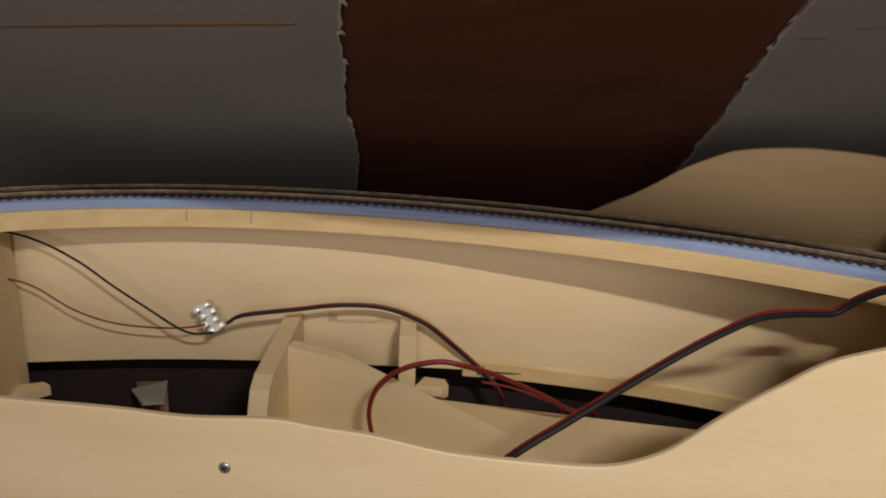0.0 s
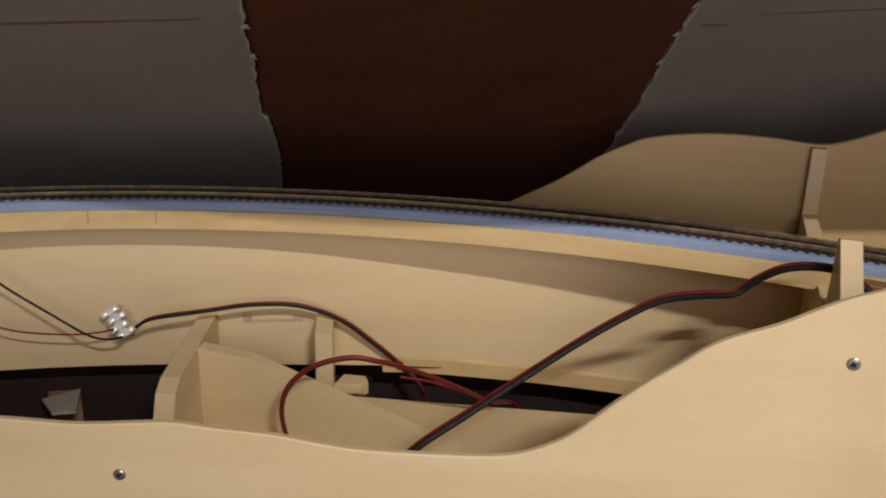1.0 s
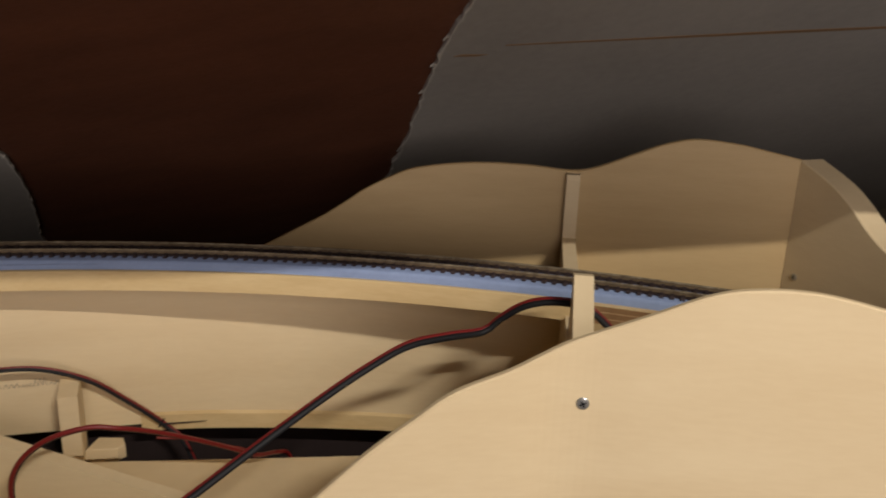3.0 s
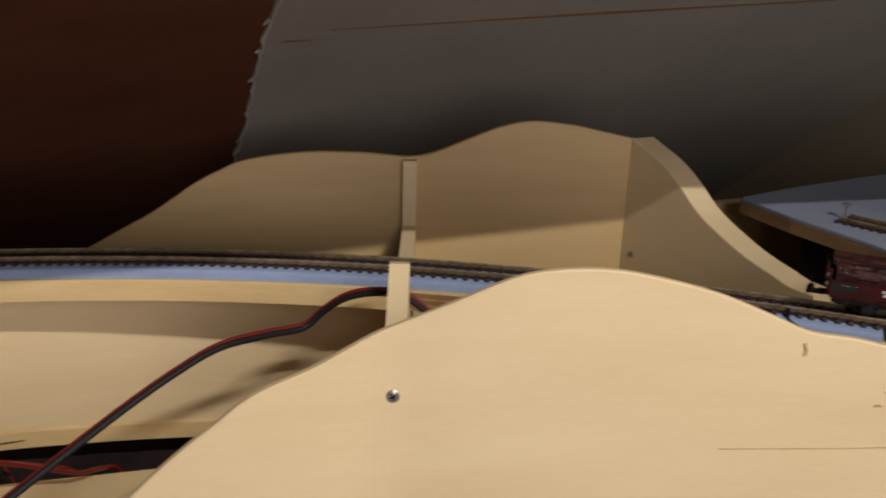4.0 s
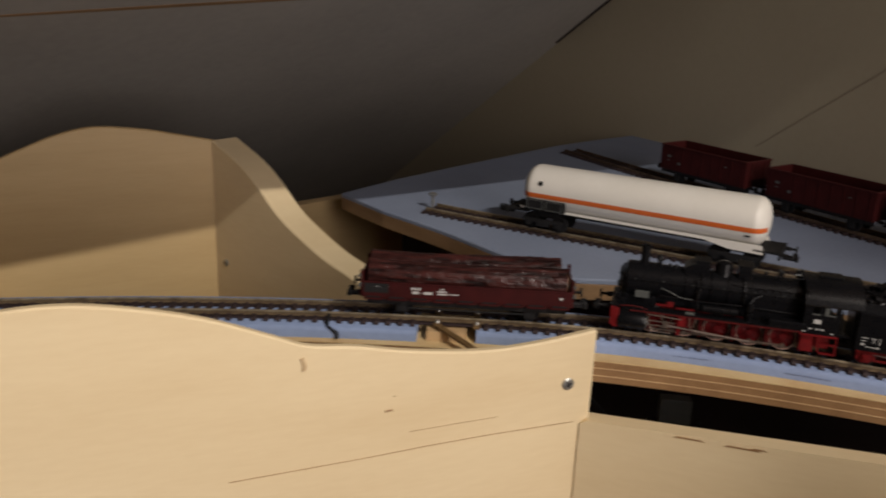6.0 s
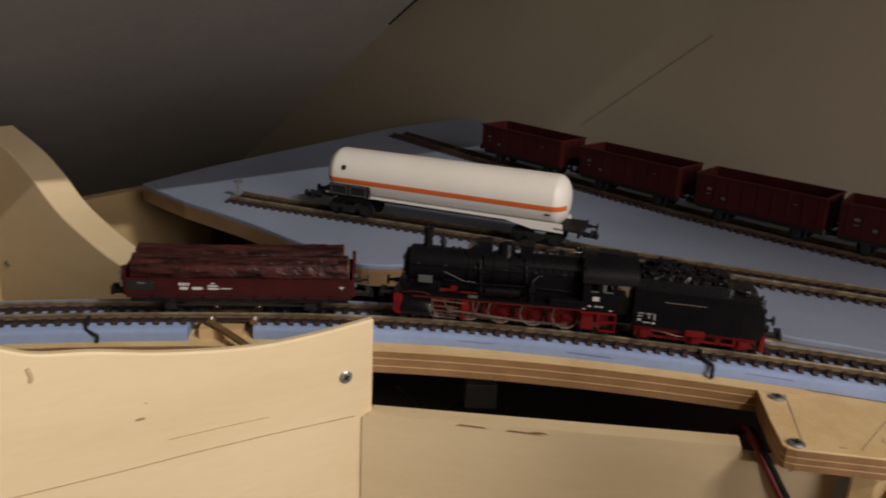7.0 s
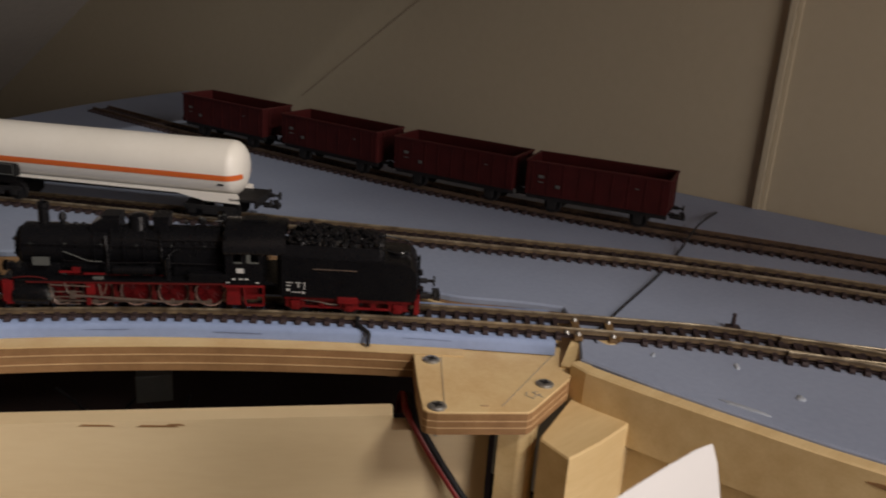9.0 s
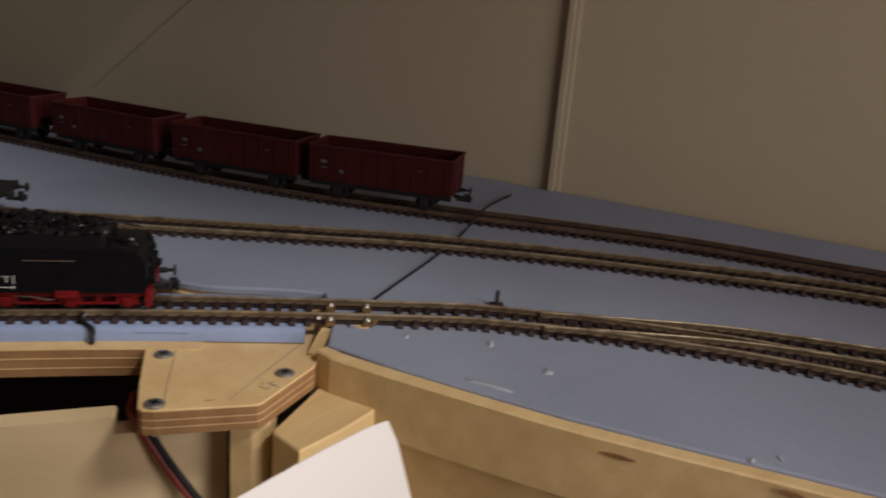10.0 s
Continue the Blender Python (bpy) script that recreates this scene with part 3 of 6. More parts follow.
base = part("pit_floor_board", prism([(-0.625, 0.1165), (-0.514, 0.141), (-0.424, 0.162), (-0.33, 0.16), (-0.315, 0.0), (-0.40, -0.025), (-0.64, -0.095), (-0.69, 0.04), (-0.655, 0.07)], 0.842, 0.852), M_BIRCH)
tagged(base, "flat pale plywood floor board in the pit", "floor board")
# near-black sheets added where only shade stands behind and under the layout
backing = part("pit_shade_sheet", sweep(inner_line, [(0.030, 0.70), (0.030, 0.975), (0.033, 0.975), (0.033, 0.70)]), M_DEEP)
tagged(backing, "near-black sheet added for the shade behind the pit wall", "backing board")
skirt = part("table_shade_sheet", loops([[Vector((0.004, 0.300, z)), Vector((0.10, 0.24, z)), Vector((0.40, 0.08, z)), Vector((0.402, 0.083, z)), Vector((0.102, 0.244, z)), Vector((0.006, 0.304, z))] for z in (0.70, 0.985)]), M_DEEP)
tagged(skirt, "near-black sheet added for the shade under the table", "skirt")
under = part("under_shade_sheet", block(-0.3, 0.2, 0.69, 1.7, 1.1, 0.02), M_DEEP)
tagged(under, "near-black sheet added for the shade far below the layout", "shelf")

lower = thing("lower_front_board", (0.0, -0.006, 0.72), "pale plywood front board with a notched top", "front board")
D2 = Vector((0.123, -0.0998, 0)).normalized()
N2 = Vector((-D2.y, D2.x, 0))


def face2(rows, thick):
    q = [Vector((0.001, -0.0062, 0)) - N2 * 0.0022 + D2 * s + Vector((0, 0, z)) for s, z in rows]
    return loops([q, [p + N2 * thick for p in q]])


part("panel", face2([(-0.0045, 0.72), (-0.0045, 0.9690), (-0.0015, 0.9712), (0.1575, 0.9800), (0.1582, 0.9792), (0.1582, 0.9735), (0.1968, 0.9740), (0.1968, 0.72)], 0.009), M_BIRCH, lower)
for a0, a1, zz in ((0.038, 0.052, 0.9723), (0.060, 0.076, 0.9727), (0.0705, 0.0785, 0.9735)):
    part("dark_chip", face2([(a0, zz - 0.0006), (a1, zz - 0.0003), (a1 - 0.002, zz + 0.0004), (a0 + 0.002, zz + 0.0003)], -0.0002), M_PLY_DARK, lower, "dark chipped edge")

# ---- table with the yard ----
TABLE = [(-0.039, 0.328), (0.0174, 0.3665), (0.080, 0.402), (0.155, 0.443), (0.233, 0.4855), (0.303, 0.5125), (0.358, 0.530), (0.40, 0.33), (0.443, 0.135), (0.486, -0.063), (0.53, -0.265), (0.575, -0.47), (0.62, -0.66), (0.33, -0.66), (0.275, -0.46), (0.238, -0.330), (0.220, -0.274), (0.209, -0.238), (0.202, -0.208), (0.195, -0.175), (0.1905, -0.144), (0.2095, -0.1275)]
INNER_EDGE = [(0.2270, -0.1045), (0.2215, -0.0971), (0.2105, -0.0837), (0.2004, -0.0737), (0.1926, -0.0638), (0.1868, -0.0504), (0.1853, -0.0380), (0.1846, -0.0269), (0.1825, -0.0050), (0.1760, 0.0120), (0.1680, 0.0225), (0.150, 0.042), (0.125, 0.063), (0.095, 0.080), (0.067, 0.0935), (0.050, 0.100), (0.039, 0.112), (0.022, 0.160), (0.004, 0.214), (-0.021, 0.272)]
TABLE += [(p.x, p.y) for p in spline([(*p, 0) for p in INNER_EDGE], 0.005)]
shoulder = [p + n * 0.0195 for p, d, n in frames_on(main_line) if 0.172 < p.x < 0.232]
shoulder = [(p.x, p.y) for p in shoulder]
shoulder += [(0.2265, -0.1050), (0.2212, -0.0976), (0.2102, -0.0842), (0.2001, -0.0742), (0.1923, -0.0643), (0.1864, -0.0505)]
shoulder = part("bed_shoulder", prism(shoulder, 0.9850, 0.9958), M_PINE)
tagged(shoulder, "pale pine shoulder between track and table foam", "shoulder")
table = thing("yard_table", (0.25, 0.1, 0.974), "wooden board table with cut edge carrying the yard", "table")
part("board", prism(TABLE, 0.9870, 0.9968), M_DARKWOOD, table)
foam_top = part("foam_sheet", prism(TABLE, 0.9970, 1.0, 0.0008), M_FOAM)
tagged(foam_top, "large pale blue foam sheet glued on the table", "foam sheet")
FASCIA = [(0.1885, -0.150), (0.1935, -0.178), (0.2005, -0.210), (0.2075, -0.240), (0.2185, -0.276), (0.2365, -0.333), (0.2735, -0.465), (0.32, -0.62)]
fascia = part("table_fascia", sweep(even(spline([(*p, 0) for p in FASCIA], 0.006), 0.008), [(0.0, 0.76), (0.0, 0.973), (0.008, 0.973), (0.008, 0.76)]), M_PINE)
tagged(fascia, "curved pale wooden fascia below the table edge", "fascia")
rim = part("table_edge_strip", sweep(even(spline([(*p, 0) for p in [(0.1895, -0.143)] + FASCIA], 0.006), 0.008), [(-0.004, 0.9735), (-0.0036, 0.9978), (-0.0028, 0.9985), (0.0022, 0.9985), (0.0022, 0.9735)]), M_PINE)
tagged(rim, "pale wooden rim strip along the table edge", "rim strip")

YARD_ONE = [(0.0085, 0.2585), (0.022, 0.2415), (0.055, 0.2025), (0.137, 0.107), (0.219, 0.0115), (0.275, -0.054), (0.308, -0.094), (0.349, -0.155), (0.3782, -0.2053), (0.3920, -0.2297), (0.4110, -0.2661), (0.4225, -0.2920), (0.4550, -0.3750), (0.50, -0.50)]
YARD_TWO = [(0.2235, 0.446), (0.243, 0.335), (0.269, 0.226), (0.297, 0.112), (0.330, 0.012), (0.365, -0.066), (0.387, -0.108), (0.418, -0.170), (0.435, -0.215), (0.457, -0.286), (0.487, -0.37), (0.53, -0.49)]
yard_one = [p + n * GAUGE / 2 for p, d, n in frames_on(even(spline([(*p, 0) for p in YARD_ONE]), 0.006))]
yard_two = [p + n * GAUGE / 2 for p, d, n in frames_on(even(spline([(*p, 0) for p in YARD_TWO]), 0.006))]
track_one = track(yard_one, "straight yard siding with open end on the blue foam")
track_two = track(yard_two, "yard siding with dark rails along the beige wall", M_RAIL_DARK)
BRANCH = [(0.2620, -0.1970), (0.2760, -0.2145), (0.2888, -0.2311), (0.3030, -0.2497), (0.3153, -0.2689), (0.3255, -0.2887), (0.3350, -0.3081), (0.3520, -0.3450), (0.3850, -0.4200)]
branch_line = even(spline([(*p, 0) for p in BRANCH]), 0.006)
branch_line = [p + n * GAUGE / 2 for p, d, n in frames_on(branch_line)]
branch = track(branch_line, "diverging turnout track branching off the curved main line")

# joint plate between the two baseboards
plate = thing("joint_plate", (0.15, -0.12, 0.984), "five-cornered plywood joint plate with layered edge", "plate")
PLATE = [(0.1500, -0.0865), (0.1414, -0.0974), (0.1293, -0.1133), (0.1188, -0.1283), (0.1190, -0.1305), (0.1215, -0.1333), (0.1485, -0.1533), (0.1512, -0.1533), (0.1825, -0.1453), (0.1905, -0.1400), (0.2165, -0.1185), (0.1985, -0.1005)]
for i, (a, b, lt) in enumerate(((0.9842, 0.9868, 0), (0.9868, 0.9872, 1), (0.9872, 0.9896, 0), (0.9896, 0.9900, 1), (0.9900, 0.9929, 0), (0.9929, 0.9936, 2))):
    part("ply_layer", prism(PLATE, a, b, 0.0002), (M_PLY_DARK, M_PLY_PALE, M_PLY_LIGHT)[lt], plate)
for at in ((0.1478, -0.1006, 0.9937), (0.1705, -0.1425, 0.9937), (0.1240, -0.1303, 0.9937)):
    screw(at, (0, 0, 1), 0.0036)
post = part("corner_post", prism([(0.1456, -0.1425), (0.1488, -0.1496), (0.1494, -0.1502), (0.1542, -0.1524), (0.1610, -0.1490), (0.1500, -0.1390)], 0.72, 0.9840), M_PINE)
tagged(post, "pale pine corner post under the joint plate", "post")
wedge = part("wood_block", prism([(0.1530, -0.1568), (0.1512, -0.1583), (0.1494, -0.1734), (0.1677, -0.1737), (0.1860, -0.1722), (0.1928, -0.1702), (0.1955, -0.1680), (0.1962, -0.1650), (0.1955, -0.1576), (0.1862, -0.1448)], 0.88, 0.9838, 0.0007), M_PINE)
tagged(wedge, "rounded pine block under the table corner", "wood block")

# ---- vehicles ----


def place(line, xy, half, z=0.0042):
    """The pose of a vehicle whose middle is at xy on a track, as a chord between two points of the track."""
    i = min(range(len(line)), key=lambda k: (line[k].x - xy[0]) ** 2 + (line[k].y - xy[1]) ** 2)

    def walk_along(d):
        k, left = i, abs(d)
        st = 1 if d > 0 else -1
        while 0 <= k + st < len(line) and left > 0:
            left -= (line[k + st] - line[k]).length
            k += st
        return line[k]

    a, b = walk_along(-half), walk_along(half)
    c = (a + b) / 2
    return pose(c.x, c.y, Z0 + z, 0, 0, math.degrees(math.atan2(b.y - a.y, b.x - a.x)))


def wheel(t, x, y, r, mat, rimmat, side, spokes=0, name="wheel"):
    w = part(name, lathe((x, y, r), (0, side, 0), [(-0.0010, r * 0.3), (-0.0010, r * 0.93), (0.0002, r * 0.93), (0.0002, r * 0.80), (-0.0002, r * 0.78), (-0.0002, r * 0.28), (0.0010, r * 0.24), (0.0010, r * 0.02)], 28), mat, t)
    smooth(w, 30)
    if spokes:
        bm = None
        for k in range(spokes):
            a = 2 * math.pi * k / spokes
            d = Vector((math.cos(a), 0, math.sin(a)))
            p = Vector((x, y + side * 0.0003, r))
            piece = rod(p + d * r * 0.2, p + d * r * 0.8, r * 0.06, r * 0.04, 6)
            bm = piece if bm is None else joined(bm, piece)
        part("spokes", bm, mat, w)
    tyre = loops([[Vector((x + rr * math.cos(a), y + side * o, r + rr * math.sin(a))) for rr, o in ((r * 0.86, 0.0006), (r, 0.0006), (r * 1.0, -0.0012), (r * 1.1, -0.0016), (r * 0.86, -0.0016))] for a in np.linspace(0, 2 * math.pi, 33)[:-1]], True)
    smooth(part("tyre", tyre, rimmat, w), 30)
    return w


def buffers(t, x, sgn, z, mat=None, y=0.0085):
    mat = mat or M_RUNGEAR
    for yy in (-y, y):
        smooth(part("buffer", lathe((x, yy, z), (sgn, 0, 0), [(0, 0.0012), (0.0035, 0.0012), (0.0035, 0.0007), (0.0062, 0.0007), (0.0062, 0.0024), (0.0070, 0.0022), (0.0071, 0.0002)], 14), mat, t), 40)
    part("coupler", joined(block(x + sgn * 0.004, 0, z - 0.004, 0.008, 0.0032, 0.0012), block(x + sgn * 0.0085, 0, z - 0.0035, 0.0012, 0.0060, 0.0024), block(x + sgn * 0.007, 0, z - 0.0015, 0.003, 0.0008, 0.003)), M_RUNGEAR, t)


def mark(t, x, y, z, w, h, mat=None, name="marking"):
    part(name, block(x, y, z, w, 0.0002, h), mat or M_MARK, t)


def ring(x, y, r, r2, depth, side, n=28):
    """A flat ring standing upright round the point x, y at the height r."""
    return loops([[Vector((x + rr * math.cos(a), y + side * o, r + rr * math.sin(a))) for rr, o in ((r2, 0.0), (r2, depth), (r, depth), (r, 0.0))] for a in np.linspace(0, 2 * math.pi, n + 1)[:-1]], True)


AXLES = (-0.0300, -0.0150, 0.0, 0.0150, 0.0300)


def locomotive():
    t = thing("steam_locomotive", (0, 0, 0), "black model steam locomotive with red spoked wheels on the track", "locomotive")
    # frame and running board
    part("frame", joined(block(0.0000, 0, 0.0070, 0.0960, 0.0090, 0.0090), block(0.0020, 0, 0.0104, 0.0930, 0.0150, 0.0030)), M_LOCO_REDDARK, t, "dark red frame")
    for side in (-1, 1):
        part("running_board", joined(block(-0.0045, side * 0.0122, 0.0128, 0.0810, 0.0058, 0.0009, 0.0002), block(0.0300, side * 0.0128, 0.0148, 0.0160, 0.0046, 0.0034, 0.0008)), M_LOCO, t)
        # the darker red carries the shade under the running board
        part("valance", block(-0.0020, side * 0.0149, 0.0121, 0.0780, 0.0005, 0.0008), M_LOCO_REDDARK, t, "red edge with the running board's shade in its colour")
    part("front_platform", joined(block(-0.0470, 0, 0.0127, 0.0070, 0.0270, 0.0010, 0.0002), block(-0.0455, 0, 0.0142, 0.0030, 0.0180, 0.0030, 0.0006)), M_LOCO, t)
    beam = part("buffer_beam", block(-0.0490, 0, 0.0080, 0.0024, 0.0300, 0.0092, 0.0005), M_LOCO_RED, t, "red buffer beam")
    for y in (-0.0146, 0.0146):
        part("beam_end_plate", block(-0.0475, y, 0.0075, 0.0030, 0.0008, 0.0100, 0.0003), M_LOCO_RED, beam)
        part("front_handrail", tube([(-0.0482, y * 0.85, 0.0126), (-0.0482, y * 0.85, 0.0192), (-0.0470, y * 0.85, 0.0198), (-0.0450, y * 0.85, 0.0196)], 0.00028, 6, 0.002), M_LOCO, t)
    buffers(t, -0.0502, -1, 0.0104)
    for y in (-0.0095, 0.0095):
        lamp = smooth(part("front_lamp", lathe((-0.0468, y, 0.0168), (-1, 0, 0), [(-0.0010, 0.0008), (-0.0004, 0.0016), (0.0014, 0.0016), (0.0022, 0.0013), (0.0023, 0.0003)], 14), M_LOCO, t), 40)
        part("lamp_bracket", block(-0.0472, y, 0.0142, 0.0010, 0.0010, 0.0030), M_LOCO, lamp)
    # boiler, smokebox, firebox
    CB, RB = 0.0236, 0.0084
    boiler = lathe((-0.0456, 0, CB), (1, 0, 0), [(0, 0.0012), (0.0003, 0.0070), (0.0009, 0.0082), (0.0016, 0.0089), (0.0172, 0.0089), (0.0175, RB), (0.0560, RB), (0.0565, 0.0087), (0.0840, 0.0087)], 36)
    b = smooth(part("boiler", boiler, M_LOCO, t), 30)
    for x in (-0.0292, -0.0165, -0.0048, 0.0032, 0.0136, 0.0240, 0.0340):
        smooth(part("boiler_band", lathe((x, 0, CB), (1, 0, 0), [(0, 0.0080), (0, 0.0090), (0.0008, 0.0090), (0.0008, 0.0080)], 36), M_LOCO, b), 30)
    smooth(part("smokebox_door", lathe((-0.0457, 0, CB), (-1, 0, 0), [(0, 0.0074), (0.0008, 0.0070), (0.0018, 0.0045), (0.0022, 0.0006)], 28), M_LOCO, b), 40)
    part("door_hinge", joined(block(-0.0476, 0.0010, CB + 0.0030, 0.0008, 0.0110, 0.0009), block(-0.0476, 0.0010, CB - 0.0030, 0.0008, 0.0110, 0.0009)), M_LOCO, b)
    part("firebox", joined(block(0.0270, 0, 0.0180, 0.0240, 0.0172, 0.0104, 0.0008), block(-0.0080, 0, 0.0150, 0.0560, 0.0110, 0.0050)), M_LOCO, t)
    part("smokebox_saddle", block(-0.0370, 0, 0.0145, 0.0150, 0.0150, 0.0060, 0.0006), M_LOCO, t)
    chimney = smooth(part("chimney", lathe((-0.0367, 0, 0.0312), (0, 0, 1), [(0, 0.0036), (0.0012, 0.0022), (0.0075, 0.0021), (0.0078, 0.0024), (0.0098, 0.0024), (0.0099, 0.0018), (0.0070, 0.0017)], 24), M_LOCO, t), 40)
    part("chimney_cover", block(-0.0374, 0, 0.0414, 0.0010, 0.0044, 0.0012, 0.0002), M_LOCO, chimney)
    smooth(part("bell", lathe((-0.0295, 0, 0.0318), (0, 0, 1), [(0, 0.0012), (0.0020, 0.0011), (0.0024, 0.0016), (0.0040, 0.0015), (0.0052, 0.0009), (0.0055, 0.0001)], 16), M_LOCO, t), 40)
    for x in (-0.0245, -0.0215):
        smooth(part("rivet_cap", lathe((x, 0, 0.0316), (0, 0, 1), [(0, 0.0011), (0.0012, 0.0008), (0.0015, 0.0001)], 10), M_LOCO, t), 40)
    sand = loops([[Vector((x, y, z)) for x, z in ((-0.0178, 0.0305), (-0.0178, 0.0332), (-0.0150, 0.0352), (-0.0132, 0.0360), (-0.0126, 0.0366 if abs(y) < 0.0045 else 0.0358), (-0.0066, 0.0366 if abs(y) < 0.0045 else 0.0358), (-0.0060, 0.0360), (-0.0060, 0.0300))] for y in (-0.0050, -0.0042, 0.0042, 0.0050)])
    box = part("sand_dome", sand, M_LOCO, t)
    part("lid", block(-0.0096, 0, 0.0370, 0.0076, 0.0096, 0.0009, 0.0003), M_LOCO, box)
    smooth(part("steam_dome", lathe((0.0005, 0, 0.0300), (0, 0, 1), [(0, 0.0048), (0.0014, 0.0042), (0.0050, 0.0041), (0.0066, 0.0037), (0.0073, 0.0024), (0.0076, 0.0001)], 26), M_LOCO, t), 40)
    box = part("rear_sand_box", block(0.0101, 0, 0.0334, 0.0064, 0.0092, 0.0062, 0.0007), M_LOCO, t)
    part("lid", block(0.0101, 0, 0.0369, 0.0072, 0.0100, 0.0009, 0.0003), M_LOCO, box)
    for x, h, r in ((0.0197, 0.0036, 0.0005), (0.0258, 0.0050, 0.0007), (0.0272, 0.0044, 0.0005), (0.0335, 0.0062, 0.0006), (0.0352, 0.0066, 0.0006)):
        valve = smooth(part("safety_valve", lathe((x, 0, 0.0308), (0, 0, 1), [(0, r), (h * 0.6, r), (h * 0.6, r * 1.5), (h, r * 1.3)], 10), M_LOCO, t), 40)
        part("cap", rod((x, 0, 0.0308 + h), (x, 0, 0.0312 + h), r * 0.8, n=8), M_PLATE, valve)
    part("whistle_bar", joined(rod((0.0315, -0.0020, 0.0352), (0.0352, -0.0010, 0.0352), 0.0004, n=6), rod((0.0320, 0.0012, 0.0358), (0.0352, 0.0010, 0.0358), 0.0003, n=6)), M_LOCO, t)
    part("roof_line_pipe", joined(rod((0.0140, -0.0020, 0.0332), (0.0350, -0.0020, 0.0332), 0.0003, n=6), *[rod((x, -0.0020, 0.0312), (x, -0.0020, 0.0333), 0.00025, n=6) for x in (0.0165, 0.0215, 0.0300)]), M_LOCO, t)
    for side in (-1, 1):
        part("handrail", rod((-0.0440, side * 0.0094, 0.0262), (0.0360, side * 0.0094, 0.0262), 0.00026, n=6), M_LOCO, t)
        for fx in (-0.0400, -0.0270, -0.0130, 0.0010, 0.0150, 0.0280):
            part("rail_stanchion", rod((fx, side * 0.0080, 0.0262), (fx, side * 0.0096, 0.0262), 0.0003, n=6), M_PLATE, t)
        part("sand_pipe", tube([(-0.0275, side * 0.0093, 0.0232), (-0.0225, side * 0.0100, 0.0215), (-0.0180, side * 0.0104, 0.0198), (-0.0125, side * 0.0106, 0.0196)], 0.00024, 6, 0.002), M_PLATE, t, "thin pale pipe")
        part("feed_pipe", tube([(-0.0110, side * 0.0086, 0.0300), (-0.0105, side * 0.0096, 0.0240), (-0.0100, side * 0.0104, 0.0170), (-0.0100, side * 0.0110, 0.0130)], 0.00045, 6, 0.002), M_LOCO, t)
        part("dome_pipe", tube([(-0.0095, side * 0.0048, 0.0320), (-0.0090, side * 0.0085, 0.0280), (-0.0100, side * 0.0098, 0.0200), (-0.0120, side * 0.0104, 0.0130)], 0.00035, 6, 0.002), M_LOCO, t)
        part("rear_dome_pipe", tube([(0.0100, side * 0.0048, 0.0320), (0.0105, side * 0.0085, 0.0280), (0.0110, side * 0.0098, 0.0200), (0.0120, side * 0.0104, 0.0130)], 0.00035, 6, 0.002), M_LOCO, t)
        tank = smooth(part("air_tank", lathe((-0.0080, side * 0.0122, 0.0166), (1, 0, 0), [(0, 0.0006), (0.0004, 0.0019), (0.0162, 0.0019), (0.0166, 0.0006)], 16), M_LOCO, t), 40)
        for x in (-0.0045, 0.0050):
            part("strap", lathe((x, side * 0.0122, 0.0166), (1, 0, 0), [(0, 0.0016), (0, 0.0021), (0.0006, 0.0021), (0.0006, 0.0016)], 16), M_LOCO, tank)
        smooth(part("air_pump", lathe((0.0135, side * 0.0118, 0.0130), (0, 0, 1), [(0, 0.0014), (0.0034, 0.0017), (0.0036, 0.0010), (0.0048, 0.0010), (0.0050, 0.0017), (0.0085, 0.0015), (0.0088, 0.0004)], 14), M_LOCO, t), 40)
        part("pump_pipe", tube([(0.0135, side * 0.0118, 0.0215), (0.0150, side * 0.0105, 0.0240), (0.0180, side * 0.0092, 0.0252)], 0.0003, 6, 0.002), M_LOCO, t)
        part("smokebox_plate", block(-0.0362, side * 0.0098, 0.0191, 0.0066, 0.0006, 0.0036, 0.0002), M_PLATE, t, "grey plate")
        part("upper_pipe", tube([(0.0040, side * 0.0072, 0.0286), (0.0120, side * 0.0078, 0.0282), (0.0240, side * 0.0078, 0.0284), (0.0360, side * 0.0076, 0.0282)], 0.00035, 6, 0.004), M_LOCO, t)
        part("long_pipe", tube([(-0.0280, side * 0.0090, 0.0192), (-0.0120, side * 0.0094, 0.0186), (0.0100, side * 0.0094, 0.0190), (0.0350, side * 0.0094, 0.0184)], 0.0004, 6, 0.004), M_LOCO, t)
        for fx, fz in ((0.0165, 0.0272), (0.0200, 0.0276), (0.0235, 0.0272), (0.0270, 0.0276), (0.0305, 0.0272)):
            part("washout_plug", rod((fx, side * 0.0074, fz), (fx, side * 0.0088, fz + 0.0004), 0.0006, n=8), M_LOCO, t)
        part("red_lever", joined(block(-0.0250, side * 0.0112, 0.0152, 0.0080, 0.0009, 0.0008), block(-0.0225, side * 0.0112, 0.0162, 0.0032, 0.0010, 0.0022, 0.0003), block(-0.0155, side * 0.0114, 0.0146, 0.0080, 0.0008, 0.0007)), M_LOCO_RED, t, "red reversing lever")
        part("step_plate", block(-0.0132, side * 0.0146, 0.0140, 0.0042, 0.0012, 0.0012, 0.0003), M_PLATE, t, "pale step plate")
        part("red_pipe", tube([(-0.0460, side * 0.0142, 0.0134), (-0.0410, side * 0.0146, 0.0142), (-0.0350, side * 0.0147, 0.0138), (-0.0320, side * 0.0148, 0.0122), (-0.0312, side * 0.0148, 0.0100)], 0.0003, 6, 0.002), M_LOCO_REDDARK, t)
